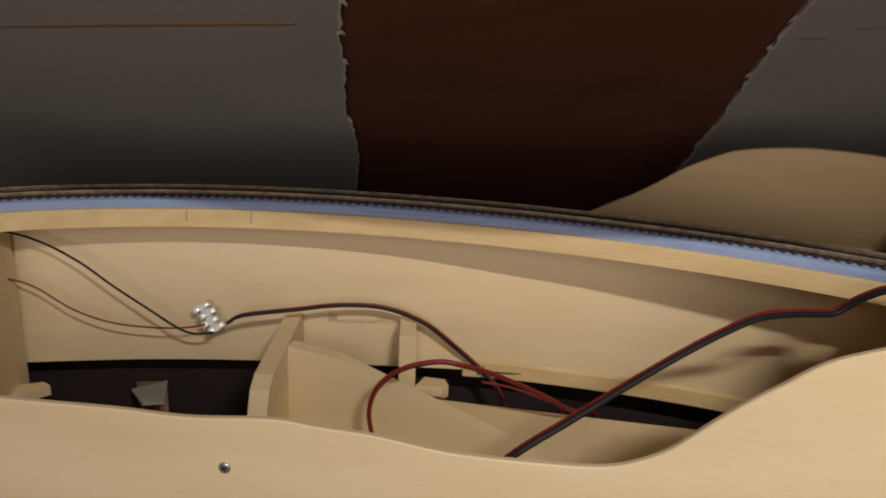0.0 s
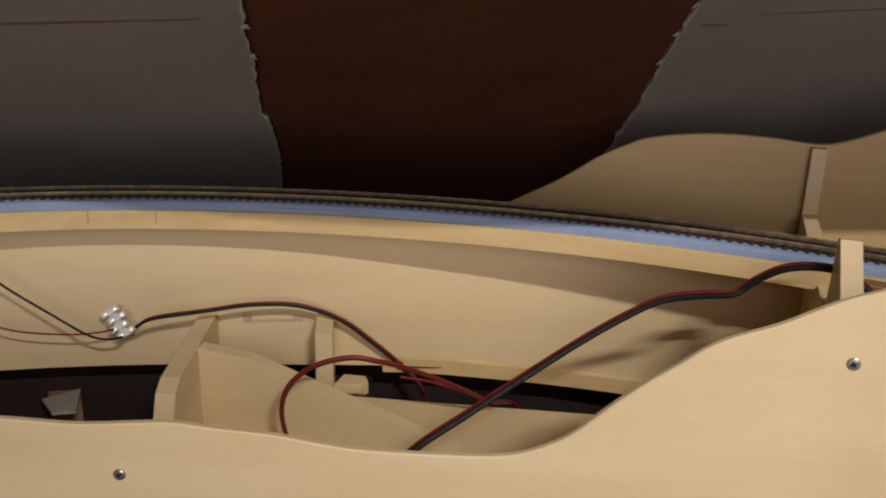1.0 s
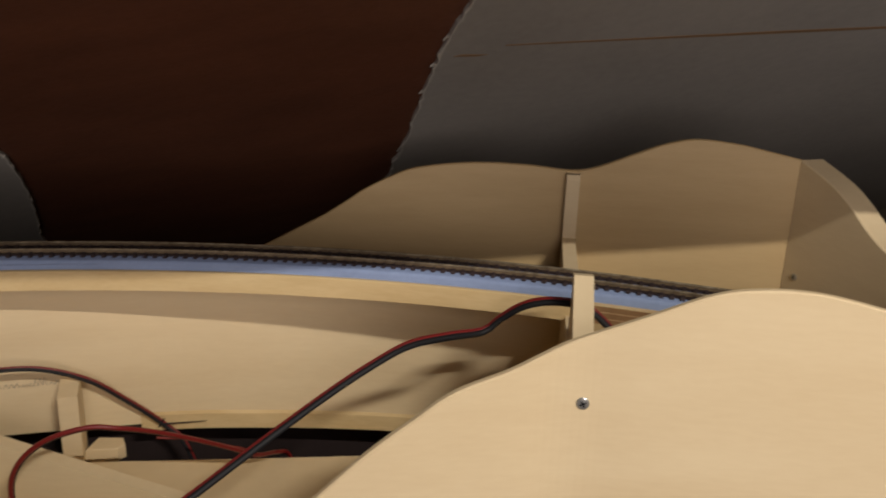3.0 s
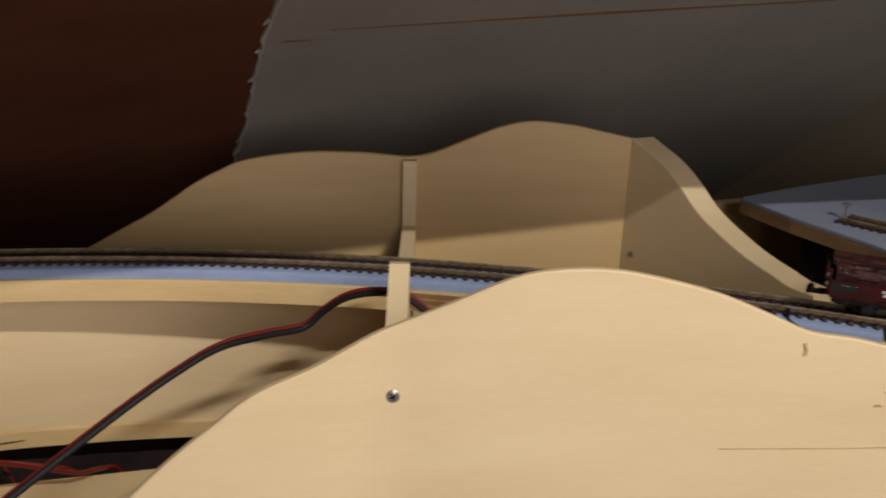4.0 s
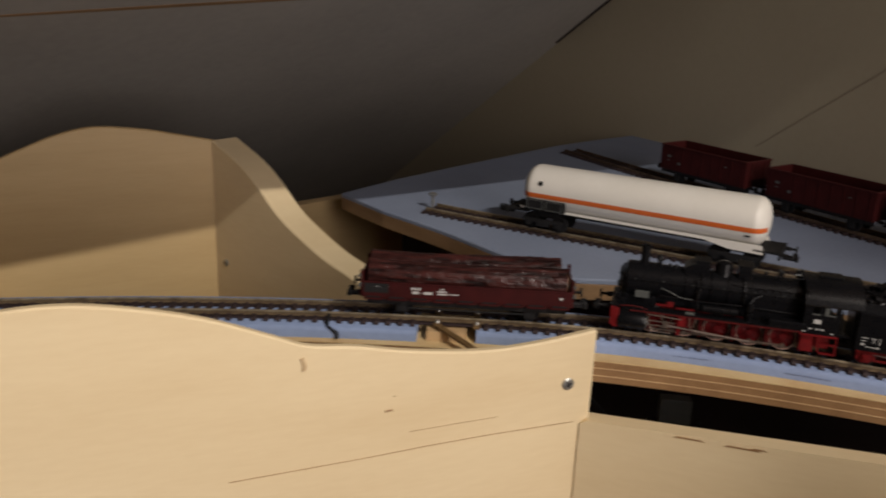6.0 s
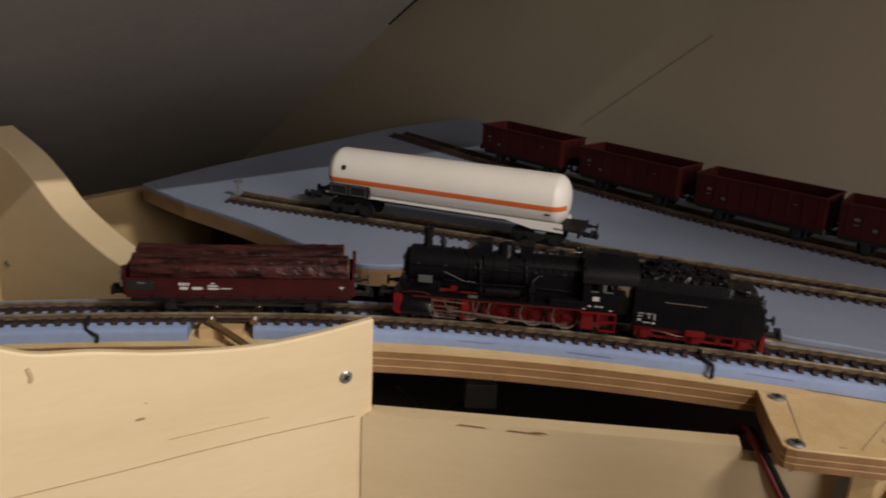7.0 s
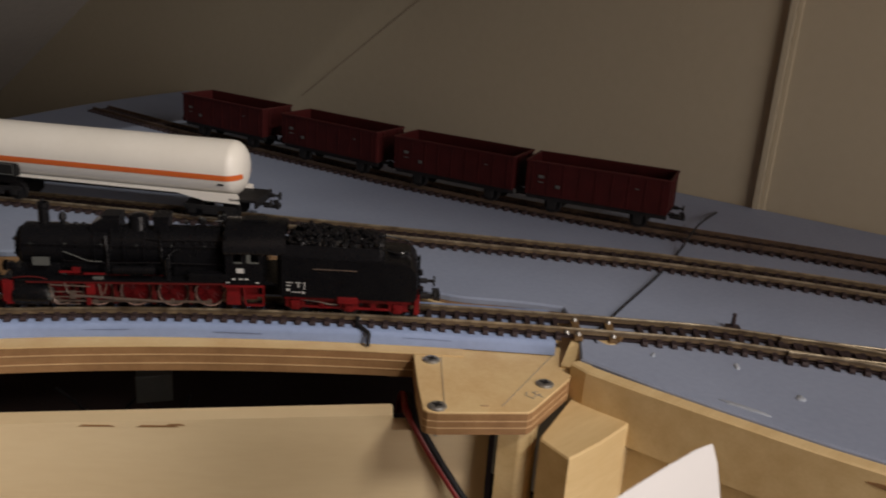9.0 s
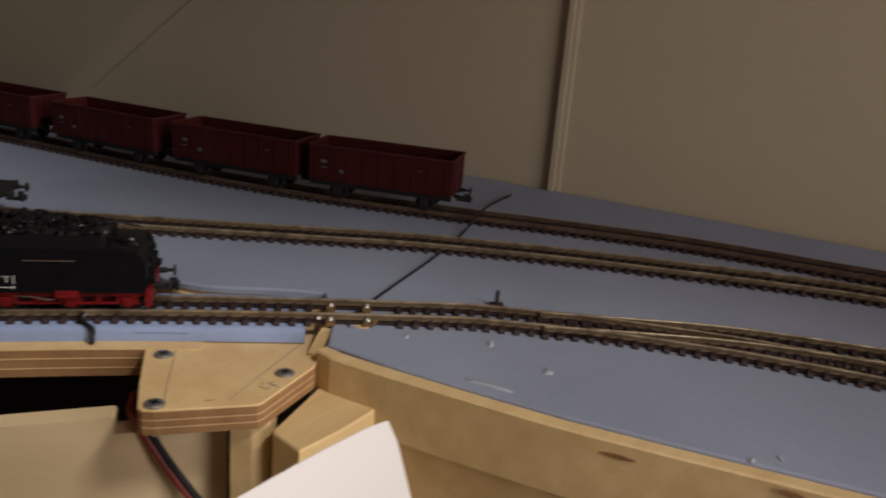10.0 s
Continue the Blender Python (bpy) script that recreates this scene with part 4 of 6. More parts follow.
        # cylinder and rods
        cyl = smooth(part("cylinder", joined(lathe((-0.0465, side * 0.0118, 0.0058), (1, 0, 0), [(0, 0.0006), (0.0002, 0.0042), (0.0010, 0.0045), (0.0126, 0.0045), (0.0134, 0.0042), (0.0136, 0.0006)], 22), block(-0.0398, side * 0.0112, 0.0096, 0.0128, 0.0062, 0.0052, 0.0012)), M_LOCO, t), 40)
        part("cylinder_cover", lathe((-0.0332, side * 0.0118, 0.0058), (1, 0, 0), [(0, 0.0030), (0.0010, 0.0028), (0.0012, 0.0008)], 18), M_PLATE, cyl)
        for z in (0.0078, 0.0056):
            part("slide_bar", rod((-0.0330, side * 0.0145, z), (-0.0195, side * 0.0145, z), 0.00026, n=6), M_TYRE, t)
        part("crosshead", block(-0.0235, side * 0.0145, 0.0066, 0.0024, 0.0010, 0.0034, 0.0003), M_TYRE, t)
        part("slide_bar_bracket", joined(tube([(-0.0322, side * 0.0148, 0.0120), (-0.0316, side * 0.0148, 0.0070), (-0.0300, side * 0.0148, 0.0034), (-0.0280, side * 0.0148, 0.0026)], 0.00026, 6, 0.002), rod((-0.0280, side * 0.0148, 0.0026), (-0.0205, side * 0.0148, 0.0026), 0.00026, n=6)), M_TYRE, t)
        part("valve_rod", joined(rod((-0.0320, side * 0.0150, 0.0110), (-0.0165, side * 0.0150, 0.0104), 0.00028, n=6), rod((-0.0262, side * 0.0150, 0.0120), (-0.0250, side * 0.0150, 0.0070), 0.00026, n=6)), M_TYRE, t)
        part("gear_bracket", joined(block(-0.0165, side * 0.0144, 0.0094, 0.0034, 0.0012, 0.0052, 0.0004), block(-0.0175, side * 0.0140, 0.0060, 0.0016, 0.0008, 0.0080)), M_LOCO_RED, t, "red bracket")
        part("swing_link", joined(rod((-0.0130, side * 0.0152, 0.0118), (-0.0120, side * 0.0152, 0.0056), 0.0003, n=6), rod((-0.0120, side * 0.0152, 0.0056), (0.0000, side * 0.0152, 0.0046), 0.00025, n=6), rod((-0.0100, side * 0.0150, 0.0118), (-0.0112, side * 0.0150, 0.0072), 0.00028, n=6)), M_TYRE, t)
        part("coupling_rod", joined(block(0.0, side * 0.0130, 0.0034, 0.0600, 0.0006, 0.0009, 0.0001), *[rod((x, side * 0.0122, 0.0034), (x, side * 0.0138, 0.0034), 0.0011, n=10) for x in AXLES]), M_TYRE, t, "bright coupling rod")
        part("main_rod", rod((-0.0235, side * 0.0146, 0.0064), (0.0150, side * 0.0142, 0.0036), 0.00045, n=6), M_TYRE, t)
        for x in AXLES:
            w = wheel(t, x, side * 0.0082, 0.0062, M_LOCO_RED, M_RUNGEAR, side, 12)
            part("bright_rim", ring(x, side * 0.0092, 0.0062, 0.0057, 0.0004, side), M_RIM, w, "thin bright tyre rim")
        for x in (-0.0225, -0.0075, 0.0075, 0.0225):
            part("brake_hanger", joined(block(x, side * 0.0118, 0.0060, 0.0012, 0.0010, 0.0084), block(x + 0.0008, side * 0.0118, 0.0050, 0.0010, 0.0016, 0.0040)), M_LOCO_REDDARK, t)
        for x in AXLES[1:]:
            part("spring_guard", block(x, side * 0.0104, 0.0112, 0.0060, 0.0010, 0.0010, 0.0003), M_LOCO_REDDARK, t)
        # cab underside
        part("ash_pan", joined(block(0.0400, side * 0.0110, 0.0068, 0.0060, 0.0050, 0.0090, 0.0006), block(0.0468, side * 0.0100, 0.0072, 0.0060, 0.0040, 0.0060, 0.0005)), M_LOCO_RED, t, "red ash pan boxes")
        part("cab_step", joined(rod((0.0522, side * 0.0150, 0.0118), (0.0522, side * 0.0150, 0.0030), 0.0004, n=6), rod((0.0440, side * 0.0150, 0.0118), (0.0450, side * 0.0150, 0.0034), 0.0004, n=6), block(0.0490, side * 0.0150, 0.0030, 0.0074, 0.0018, 0.0005), block(0.0490, side * 0.0150, 0.0074, 0.0074, 0.0018, 0.0005), block(0.0440, side * 0.0150, 0.0114, 0.0160, 0.0010, 0.0008)), M_LOCO_RED, t, "red cab steps")
    # cab
    cab = part("cab", block(0.0440, 0, 0.0165, 0.0130, 0.0260, 0.0080), M_LOCO, t)
    for side in (-1, 1):
        y = side * 0.0146
        part("side_wall", joined(block(0.0446, y, 0.0166, 0.0154, 0.0007, 0.0096), block(0.0386, y, 0.0242, 0.0034, 0.0007, 0.0060), block(0.0446, y, 0.0242, 0.0022, 0.0007, 0.0060), block(0.0512, y, 0.0242, 0.0022, 0.0007, 0.0060), block(0.0446, y, 0.0272, 0.0154, 0.0007, 0.0012)), M_LOCO, cab)
        part("window_frame", joined(block(0.0420, y + side * 0.0003, 0.0216, 0.0034, 0.0003, 0.0006), block(0.0480, y + side * 0.0003, 0.0216, 0.0046, 0.0003, 0.0006)), M_PLATE, cab)
        part("wind_deflector", block(0.0462, side * 0.0154, 0.0238, 0.0016, 0.0003, 0.0040, 0.0001), M_PLATE, cab, "pale cab wind deflector")
        mark(cab, 0.0428, side * 0.0151, 0.0182, 0.0030, 0.0020)
        for k in range(3):
            mark(cab, 0.0402 + k * 0.0022 + (0.0008 if k else 0), side * 0.0151, 0.0145, 0.0014, 0.0006)
        mark(cab, 0.0378, side * 0.0151, 0.0130, 0.0014, 0.0004)
        mark(cab, 0.0498, side * 0.0151, 0.0130, 0.0014, 0.0004)
        part("cab_handrail", rod((0.0530, side * 0.0150, 0.0130), (0.0530, side * 0.0150, 0.0245), 0.0003, n=6), M_LOCO, cab)
        mark(cab, 0.0505, side * 0.0158, 0.0272, 0.0034, 0.0009)
    part("front_wall", block(0.0372, 0, 0.0222, 0.0006, 0.0288, 0.0200), M_LOCO, cab)
    part("floor_plate", block(0.0480, 0, 0.0122, 0.0220, 0.0288, 0.0010), M_LOCO, cab)
    arc = [(0.0163 * math.sin(a), 0.0264 + 0.0094 * (math.cos(a) - math.cos(1.5)) / (1 - math.cos(1.5))) for a in np.linspace(-1.5, 1.5, 17)]
    sec = arc + [(y * 0.97, z - 0.0008) for y, z in reversed(arc)]
    roof_ = smooth(part("cab_roof", loops([[Vector((x, y, z)) for y, z in sec] for x in (0.0362, 0.0612)]), M_LOCO, cab), 35)
    part("roof_vent", block(0.0480, 0, 0.0362, 0.0100, 0.0070, 0.0010, 0.0003), M_LOCO, roof_)
    return t


def tender():
    t = thing("tender", (0, 0, 0), "black model coal tender with red wheels and white lettering bars", "tender")
    part("frame", joined(block(0.0010, 0, 0.0078, 0.0540, 0.0262, 0.0018), block(0.0010, 0, 0.0052, 0.0500, 0.0150, 0.0040)), M_LOCO_REDDARK, t, "red frame")
    for side in (-1, 1):
        part("side_frame", joined(block(0.0010, side * 0.0118, 0.0074, 0.0550, 0.0010, 0.0014, 0.0002), block(0.0010, side * 0.0118, 0.0038, 0.0480, 0.0008, 0.0010), *[block(x, side * 0.0118, 0.0055, 0.0080, 0.0010, 0.0044, 0.0004) for x in (-0.0225, 0.0, 0.0205)], block(-0.0115, side * 0.0118, 0.0055, 0.0020, 0.0008, 0.0040), block(0.0102, side * 0.0118, 0.0055, 0.0020, 0.0008, 0.0040)), M_LOCO_RED, t, "red outside frame with cut-outs")
    part("buffer_beam", block(0.0285, 0, 0.0068, 0.0022, 0.0290, 0.0076, 0.0004), M_LOCO_RED, t)
    body = [(-0.0285, 0.0088), (0.0272, 0.0088), (0.0284, 0.0100), (0.0284, 0.0190), (0.0274, 0.0226), (0.0252, 0.0248), (0.0190, 0.0256), (-0.0260, 0.0262), (-0.0285, 0.0262)]
    secs = []
    for y, k in ((-0.0146, 0.985), (-0.0138, 1.0), (0.0138, 1.0), (0.0146, 0.985)):
        secs.append([Vector((x * k, y, 0.0088 + (z - 0.0088) * (1 if k == 1 else 0.985))) for x, z in body])
    smooth(part("tank_body", loops(secs), M_LOCO, t), 35)
    # coal bin with sloping sides
    bunk = []
    for x, top in ((-0.0282, 0.0298), (-0.0270, 0.0304), (0.0120, 0.0304), (0.0140, 0.0296)):
        bunk.append([Vector((x, y, z)) for y, z in ((-0.0136, 0.0258), (-0.0118, top), (-0.0112, top), (-0.0104, 0.0280), (0.0104, 0.0280), (0.0112, top), (0.0118, top), (0.0136, 0.0258))])
    part("coal_bin", loops(bunk), M_LOCO, t)
    rng = random.Random(4)
    coal = None
    hump = [(-0.0275, 0.0300), (-0.0225, 0.0346), (-0.0180, 0.0358), (-0.0100, 0.0350), (-0.0020, 0.0336), (0.0060, 0.0328), (0.0115, 0.0322), (0.0135, 0.0296)]
    for i in range(300):
        x, y = rng.uniform(-0.0272, 0.0128), rng.uniform(-0.0106, 0.0106)
        top = float(np.interp(x, [h[0] for h in hump], [h[1] for h in hump]))
        top = 0.0296 + (top - 0.0296) * max(0.0, 1 - (y / 0.0118) ** 2) + rng.gauss(0, 0.0003)
        r = rng.uniform(0.0007, 0.0017)
        lump = bmesh.new()
        bmesh.ops.create_icosphere(lump, subdivisions=1, radius=r)
        for v in lump.verts:
            v.co = Vector((v.co.x * rng.uniform(0.7, 1.2), v.co.y * rng.uniform(0.7, 1.2), v.co.z * rng.uniform(0.6, 1.0)))
        bmesh.ops.translate(lump, verts=lump.verts, vec=(x, y, top))
        coal = lump if coal is None else joined(coal, lump)
    coal = joined(coal, loops([[Vector((x, y, z)) for y, z in ((-0.0104, 0.0281), (-0.0070, 0.0290 + (h - 0.0296) * 0.55), (0.0, h - 0.0008), (0.0070, 0.0290 + (h - 0.0296) * 0.55), (0.0104, 0.0281))] for x, h in hump]))
    tagged(part("coal_load", coal, M_COAL, t, "heap of glossy black coal"), kind="stuff")
    for side in (-1, 1):
        part("side_rail", rod((-0.0150, side * 0.0150, 0.0216), (0.0030, side * 0.0150, 0.0216), 0.00022, n=6), M_TYRE, t, "thin bright rail")
        part("rear_handrail", tube([(0.0135, side * 0.0095, 0.0300), (0.0180, side * 0.0100, 0.0288), (0.0240, side * 0.0104, 0.0276), (0.0248, side * 0.0104, 0.0254)], 0.00035, 6, 0.002), M_LOCO, t)
        for x in (-0.0225, 0.0000, 0.0205):
            wheel(t, x, side * 0.0090, 0.0052, M_LOCO_RED, M_RUNGEAR, side, 8)
            box = part("axle_box", joined(block(x, side * 0.0128, 0.0048, 0.0036, 0.0016, 0.0038, 0.0005), block(x, side * 0.0128, 0.0076, 0.0090, 0.0008, 0.0010)), M_LOCO_RED, t)
            part("box_lid", rod((x, side * 0.0134, 0.0048), (x, side * 0.0140, 0.0048), 0.0011, n=10), M_LOCO_RED, box)
        part("tool_box", block(-0.0005, side * 0.0136, 0.0082, 0.0084, 0.0026, 0.0030, 0.0004), M_LOCO_RED, t, "bright red tool box")
        part("brake_pipe", tube([(-0.0200, side * 0.0128, 0.0070), (-0.0130, side * 0.0132, 0.0066), (-0.0085, side * 0.0132, 0.0056), (-0.0050, side * 0.0128, 0.0054)], 0.0003, 6, 0.002), M_TYRE, t, "thin pale brake pipe")
        y = side * 0.0149
        for x, z, w, h in ((-0.0246, 0.0152, 0.0026, 0.0003), (-0.0250, 0.0138, 0.0018, 0.0003), (-0.0252, 0.0120, 0.0014, 0.0010), (-0.0210, 0.0152, 0.0024, 0.0003), (-0.0185, 0.0140, 0.0004, 0.0032), (-0.0218, 0.0110, 0.0040, 0.0003), (-0.0209, 0.0139, 0.0004, 0.0018), (-0.0188, 0.0110, 0.0010, 0.0009)):
            mark(t, x, y, z, w, h)
    part("rear_ladder", joined(*[rod((0.0290, -0.003, z), (0.0290, 0.003, z), 0.0003, n=6) for z in (0.012, 0.015, 0.018, 0.021)], rod((0.0290, -0.003, 0.010), (0.0290, -0.003, 0.024), 0.0003, n=6), rod((0.0290, 0.003, 0.010), (0.0290, 0.003, 0.024), 0.0003, n=6)), M_LOCO, t)
    smooth(part("water_filler", lathe((0.0200, 0.0000, 0.0250), (0, 0, 1), [(0, 0.0046), (0.0014, 0.0046), (0.0018, 0.0050), (0.0024, 0.0046), (0.0028, 0.0004)], 18), M_LOCO, t), 40)
    for yy in (-0.010, 0.010):
        lamp = smooth(part("lamp", lathe((0.0286, yy, 0.0132), (1, 0, 0), [(0, 0.0014), (0.0022, 0.0015), (0.0024, 0.0010)], 12), M_LOCO, t), 40)
        part("lamp_iron", block(0.0290, yy, 0.0160, 0.0012, 0.0008, 0.0040), M_LOCO, lamp)
    part("rear_lamp_bracket", joined(block(0.0290, -0.0060, 0.0195, 0.0016, 0.0012, 0.0024, 0.0003), block(0.0288, 0.0050, 0.0215, 0.0016, 0.0012, 0.0020, 0.0003)), M_LOCO, t)
    buffers(t, 0.0295, 1, 0.0100)
    part("front_bulkhead", joined(block(-0.0292, 0, 0.0180, 0.0020, 0.0250, 0.0170, 0.0006), block(-0.0330, 0, 0.0124, 0.0080, 0.0200, 0.0010)), M_LOCO, t)
    part("drawbar", block(-0.0330, 0, 0.0070, 0.0120, 0.0040, 0.0012), M_RUNGEAR, t)
    return t


def log(a, b, r, seed):
    """A slightly crooked log with rough bark between a and b."""
    rng = random.Random(seed)
    a, b = Vector(a), Vector(b)
    n, m = 60, 30
    ph = [rng.uniform(0, 6.3) for _ in range(4)]
    ridge = [rng.gauss(0, 0.022) for _ in range(m)]
    secs = []
    for i in range(n + 1):
        u = i / n
        c = a.lerp(b, u) + Vector((0, 0.0004 * math.sin(5 * u + ph[0]), 0.0003 * math.sin(4 * u + ph[1])))
        ridge = [0.82 * v + rng.gauss(0, 0.014) for v in ridge]
        secs.append([c + Vector((0, math.cos(2 * math.pi * k / m), math.sin(2 * math.pi * k / m))) * r * (1 + 0.03 * math.sin(3 * 2 * math.pi * k / m + ph[2] + 6 * u) + ridge[k]) for k in range(m)])
    return loops(secs)


def log_wagon():
    L = 0.0515
    t = thing("log_wagon", (0, 0, 0), "oxide-red model flat wagon loaded with rough bark logs", "wagon")
    part("floor", block(0, 0, 0.0098, 2 * L - 0.001, 0.0290, 0.0016), M_OXIDE_DARK, t)
    for side in (-1, 1):
        w = part("side_wall", block(0, side * 0.0148, 0.0140, 2 * L, 0.0009, 0.0078, 0.0002), M_OXIDE, t)
        for k in range(9):
            part("stake_pocket", block(-0.0460 + k * 0.0115, side * 0.0150, 0.0094, 0.0094, 0.0016, 0.0010, 0.0003), M_OXIDE, w)
            part("hinge_gap", block(-0.0460 + k * 0.0115, side * 0.0150, 0.0104, 0.0070, 0.0013, 0.0006), M_RUNGEAR, w)
        part("top_rail", block(0, side * 0.0149, 0.0180, 2 * L, 0.0012, 0.0007, 0.0002), M_OXIDE, w)
        y = side * 0.0153
        for x, z, ww, h in ((-0.0266, 0.0156, 0.0012, 0.0013), (-0.0249, 0.0156, 0.0012, 0.0013), (-0.0232, 0.0156, 0.0012, 0.0013), (-0.0250, 0.0136, 0.0034, 0.0013), (-0.0190, 0.0136, 0.0046, 0.0013), (-0.0120, 0.0160, 0.0018, 0.0006), (-0.0120, 0.0148, 0.0046, 0.0007), (-0.0118, 0.0135, 0.0050, 0.0008), (-0.0060, 0.0136, 0.0050, 0.0004), (-0.0440, 0.0160, 0.0034, 0.0005), (-0.0400, 0.0162, 0.0030, 0.0005)):
            mark(t, x, y, z, ww, h)
        tri = loops([[Vector((x, y + o * side, z)) for x, z in ((0.0454, 0.0151), (0.0476, 0.0151), (0.0465, 0.0136))] for o in (-0.0001, 0.0001)])
        part("triangle_mark", tri, M_MARK, t)
        part("number_panel", block(-0.0445, side * 0.0152, 0.0150, 0.0120, 0.0004, 0.0048), M_RUNGEAR, w, "dark board on the wagon side")
        part("sole_bar", block(0, side * 0.0125, 0.0076, 2 * L - 0.004, 0.0012, 0.0032), M_RUNGEAR, t)
        for x in (-0.0320, 0.0320):
            wheel(t, x, side * 0.0088, 0.0050, M_RUNGEAR, M_RUNGEAR, side, 0)
            part("axle_guard", joined(block(x, side * 0.0118, 0.0046, 0.0056, 0.0012, 0.0050, 0.0004), block(x, side * 0.0120, 0.0070, 0.0150, 0.0010, 0.0010)), M_RUNGEAR, t)
        part("brake_rod", rod((-0.0300, side * 0.0120, 0.0042), (0.0300, side * 0.0120, 0.0042), 0.0004, n=6), M_RUNGEAR, t)
    for sx in (-1, 1):
        e = part("end_wall", block(sx * (L + 0.0002), 0, 0.0160, 0.0010, 0.0296, 0.0118, 0.0002), M_OXIDE, t)
        for y in (-0.0128, 0.0128):
            part("end_post", block(sx * (L + 0.0004), y, 0.0165, 0.0018, 0.0022, 0.0138, 0.0004), M_OXIDE, e)
        part("end_bracket", joined(block(sx * (L + 0.0014), -0.0146, 0.0160, 0.0012, 0.0010, 0.0020, 0.0002), block(sx * (L + 0.0014), -0.0146, 0.0208, 0.0012, 0.0010, 0.0016, 0.0002)), M_PLATE, e, "pale end bracket")
        buffers(t, sx * (L + 0.0006), sx, 0.0100)
    for i, (y, z, r, x0, x1) in enumerate(((-0.0072, 0.0202, 0.0068, -0.0490, 0.0494), (0.0072, 0.0208, 0.0068, -0.0500, 0.0470), (0.0000, 0.0160, 0.0050, -0.0485, 0.0478))):
        lg = part("log", log((x0, y, z), (x1, y, z), r, 10 + i), M_BARK, t, "rough reddish bark log")
        end = lathe((x1 - 0.0002, y, z), (1, 0, 0), [(0, r * 0.92), (0.0004, r * 0.90), (0.0005, 0.0002)], 18)
        part("log_end", end, M_LOGEND, lg, "pale sawn log end")
    return t


def tank_wagon():
    t = thing("tank_wagon", (0, 0, 0), "long white model gas tank wagon with an orange band", "wagon")
    R, H, C = 0.0157, 0.0805, 0.0278
    prof = [(0, 0.0005)] + [(0.0088 * (1 - math.cos(a)), R * math.sin(a) ** 0.8) for a in np.linspace(0.2, math.pi / 2, 9)]
    prof += [(2 * H - d, r) for d, r in reversed(prof)]
    tank = smooth(part("tank", lathe((-H, 0, C), (1, 0, 0), prof, 48), M_TANK, t), 50)
    # the band runs round the tank a little below its middle
    z0, z1 = C - 0.0042, C - 0.0010
    prof2 = [(d, r + 0.00018) for d, r in prof if r > 0.006]
    for side in (-1, 1):
        bm = bmesh.new()
        rows = []
        for d, r in prof2:
            rows.append([bm.verts.new((-H + d, side * math.sqrt(max(1e-8, r * r - (z - C) ** 2)), z)) for z in np.linspace(z0, z1, 5)])
        for a, b in zip(rows, rows[1:]):
            for i in range(4):
                bm.faces.new((a[i], a[i + 1], b[i + 1], b[i]))
        smooth(part("orange_band", bm, M_ORANGE, tank, "orange warning band"), 60)
        part("sill", loops([[Vector((x, side * yy, z)) for x, z in ((-0.0800, 0.0160), (0.0790, 0.0160), (0.0800, 0.0106), (0.0600, 0.0110), (0.0440, 0.0143), (-0.0800, 0.0148))] for yy in (0.0118, 0.0130)]), M_TANK, t, "white tapering sill")
        part("sole_bar", block(-0.0100, side * 0.0090, 0.0138, 0.1500, 0.0012, 0.0020), M_RUNGEAR, t)
        box = part("valve_box", block(-0.0610, side * 0.0150, 0.0192, 0.0280, 0.0034, 0.0070, 0.0005), M_RUNGEAR, t)
        for x in (-0.0680, -0.0545):
            part("box_frame", joined(block(x, side * 0.0168, 0.0222, 0.0110, 0.0004, 0.0005), block(x, side * 0.0168, 0.0164, 0.0110, 0.0004, 0.0005), block(x - 0.0055, side * 0.0168, 0.0193, 0.0005, 0.0004, 0.0058), block(x + 0.0055, side * 0.0168, 0.0193, 0.0005, 0.0004, 0.0058)), M_PLATE, box)
        part("roundel", lathe((-0.0655, side * 0.0150, C + 0.0058), (0, side, 0.38), [(0, 0.0017), (0.0003, 0.0016), (0.0003, 0.0004)], 20), M_RUNGEAR, tank, "black round mark")
        part("small_mark", block(0.0700, side * 0.0146, C - 0.0066, 0.0034, 0.0004, 0.0010), M_RUNGEAR, tank)
        for bx in (-0.0630, 0.0630):
            for dx in (-0.0105, 0.0105):
                wheel(t, bx + dx, side * 0.0088, 0.0053, M_RUNGEAR, M_RUNGEAR, side, 0)
            part("bogie_side", joined(block(bx, side * 0.0122, 0.0070, 0.0300, 0.0014, 0.0026, 0.0005), block(bx, side * 0.0124, 0.0052, 0.0090, 0.0020, 0.0036, 0.0005), block(bx - 0.0105, side * 0.0124, 0.0054, 0.0040, 0.0018, 0.0040, 0.0005), block(bx + 0.0105, side * 0.0124, 0.0054, 0.0040, 0.0018, 0.0040, 0.0005)), M_RUNGEAR, t)
    for sx in (-1, 1):
        part("end_platform", joined(block(sx * 0.0820, 0, 0.0128, 0.0160, 0.0260, 0.0014), block(sx * 0.0895, 0, 0.0115, 0.0012, 0.0280, 0.0044)), M_RUNGEAR, t)
        part("bolster", block(sx * 0.0630, 0, 0.0115, 0.0200, 0.0180, 0.0050), M_RUNGEAR, t)
        buffers(t, sx * 0.0900, sx, 0.0115)
    part("underframe", block(0, 0, 0.0118, 0.1300, 0.0060, 0.0030), M_RUNGEAR, t)
    return t


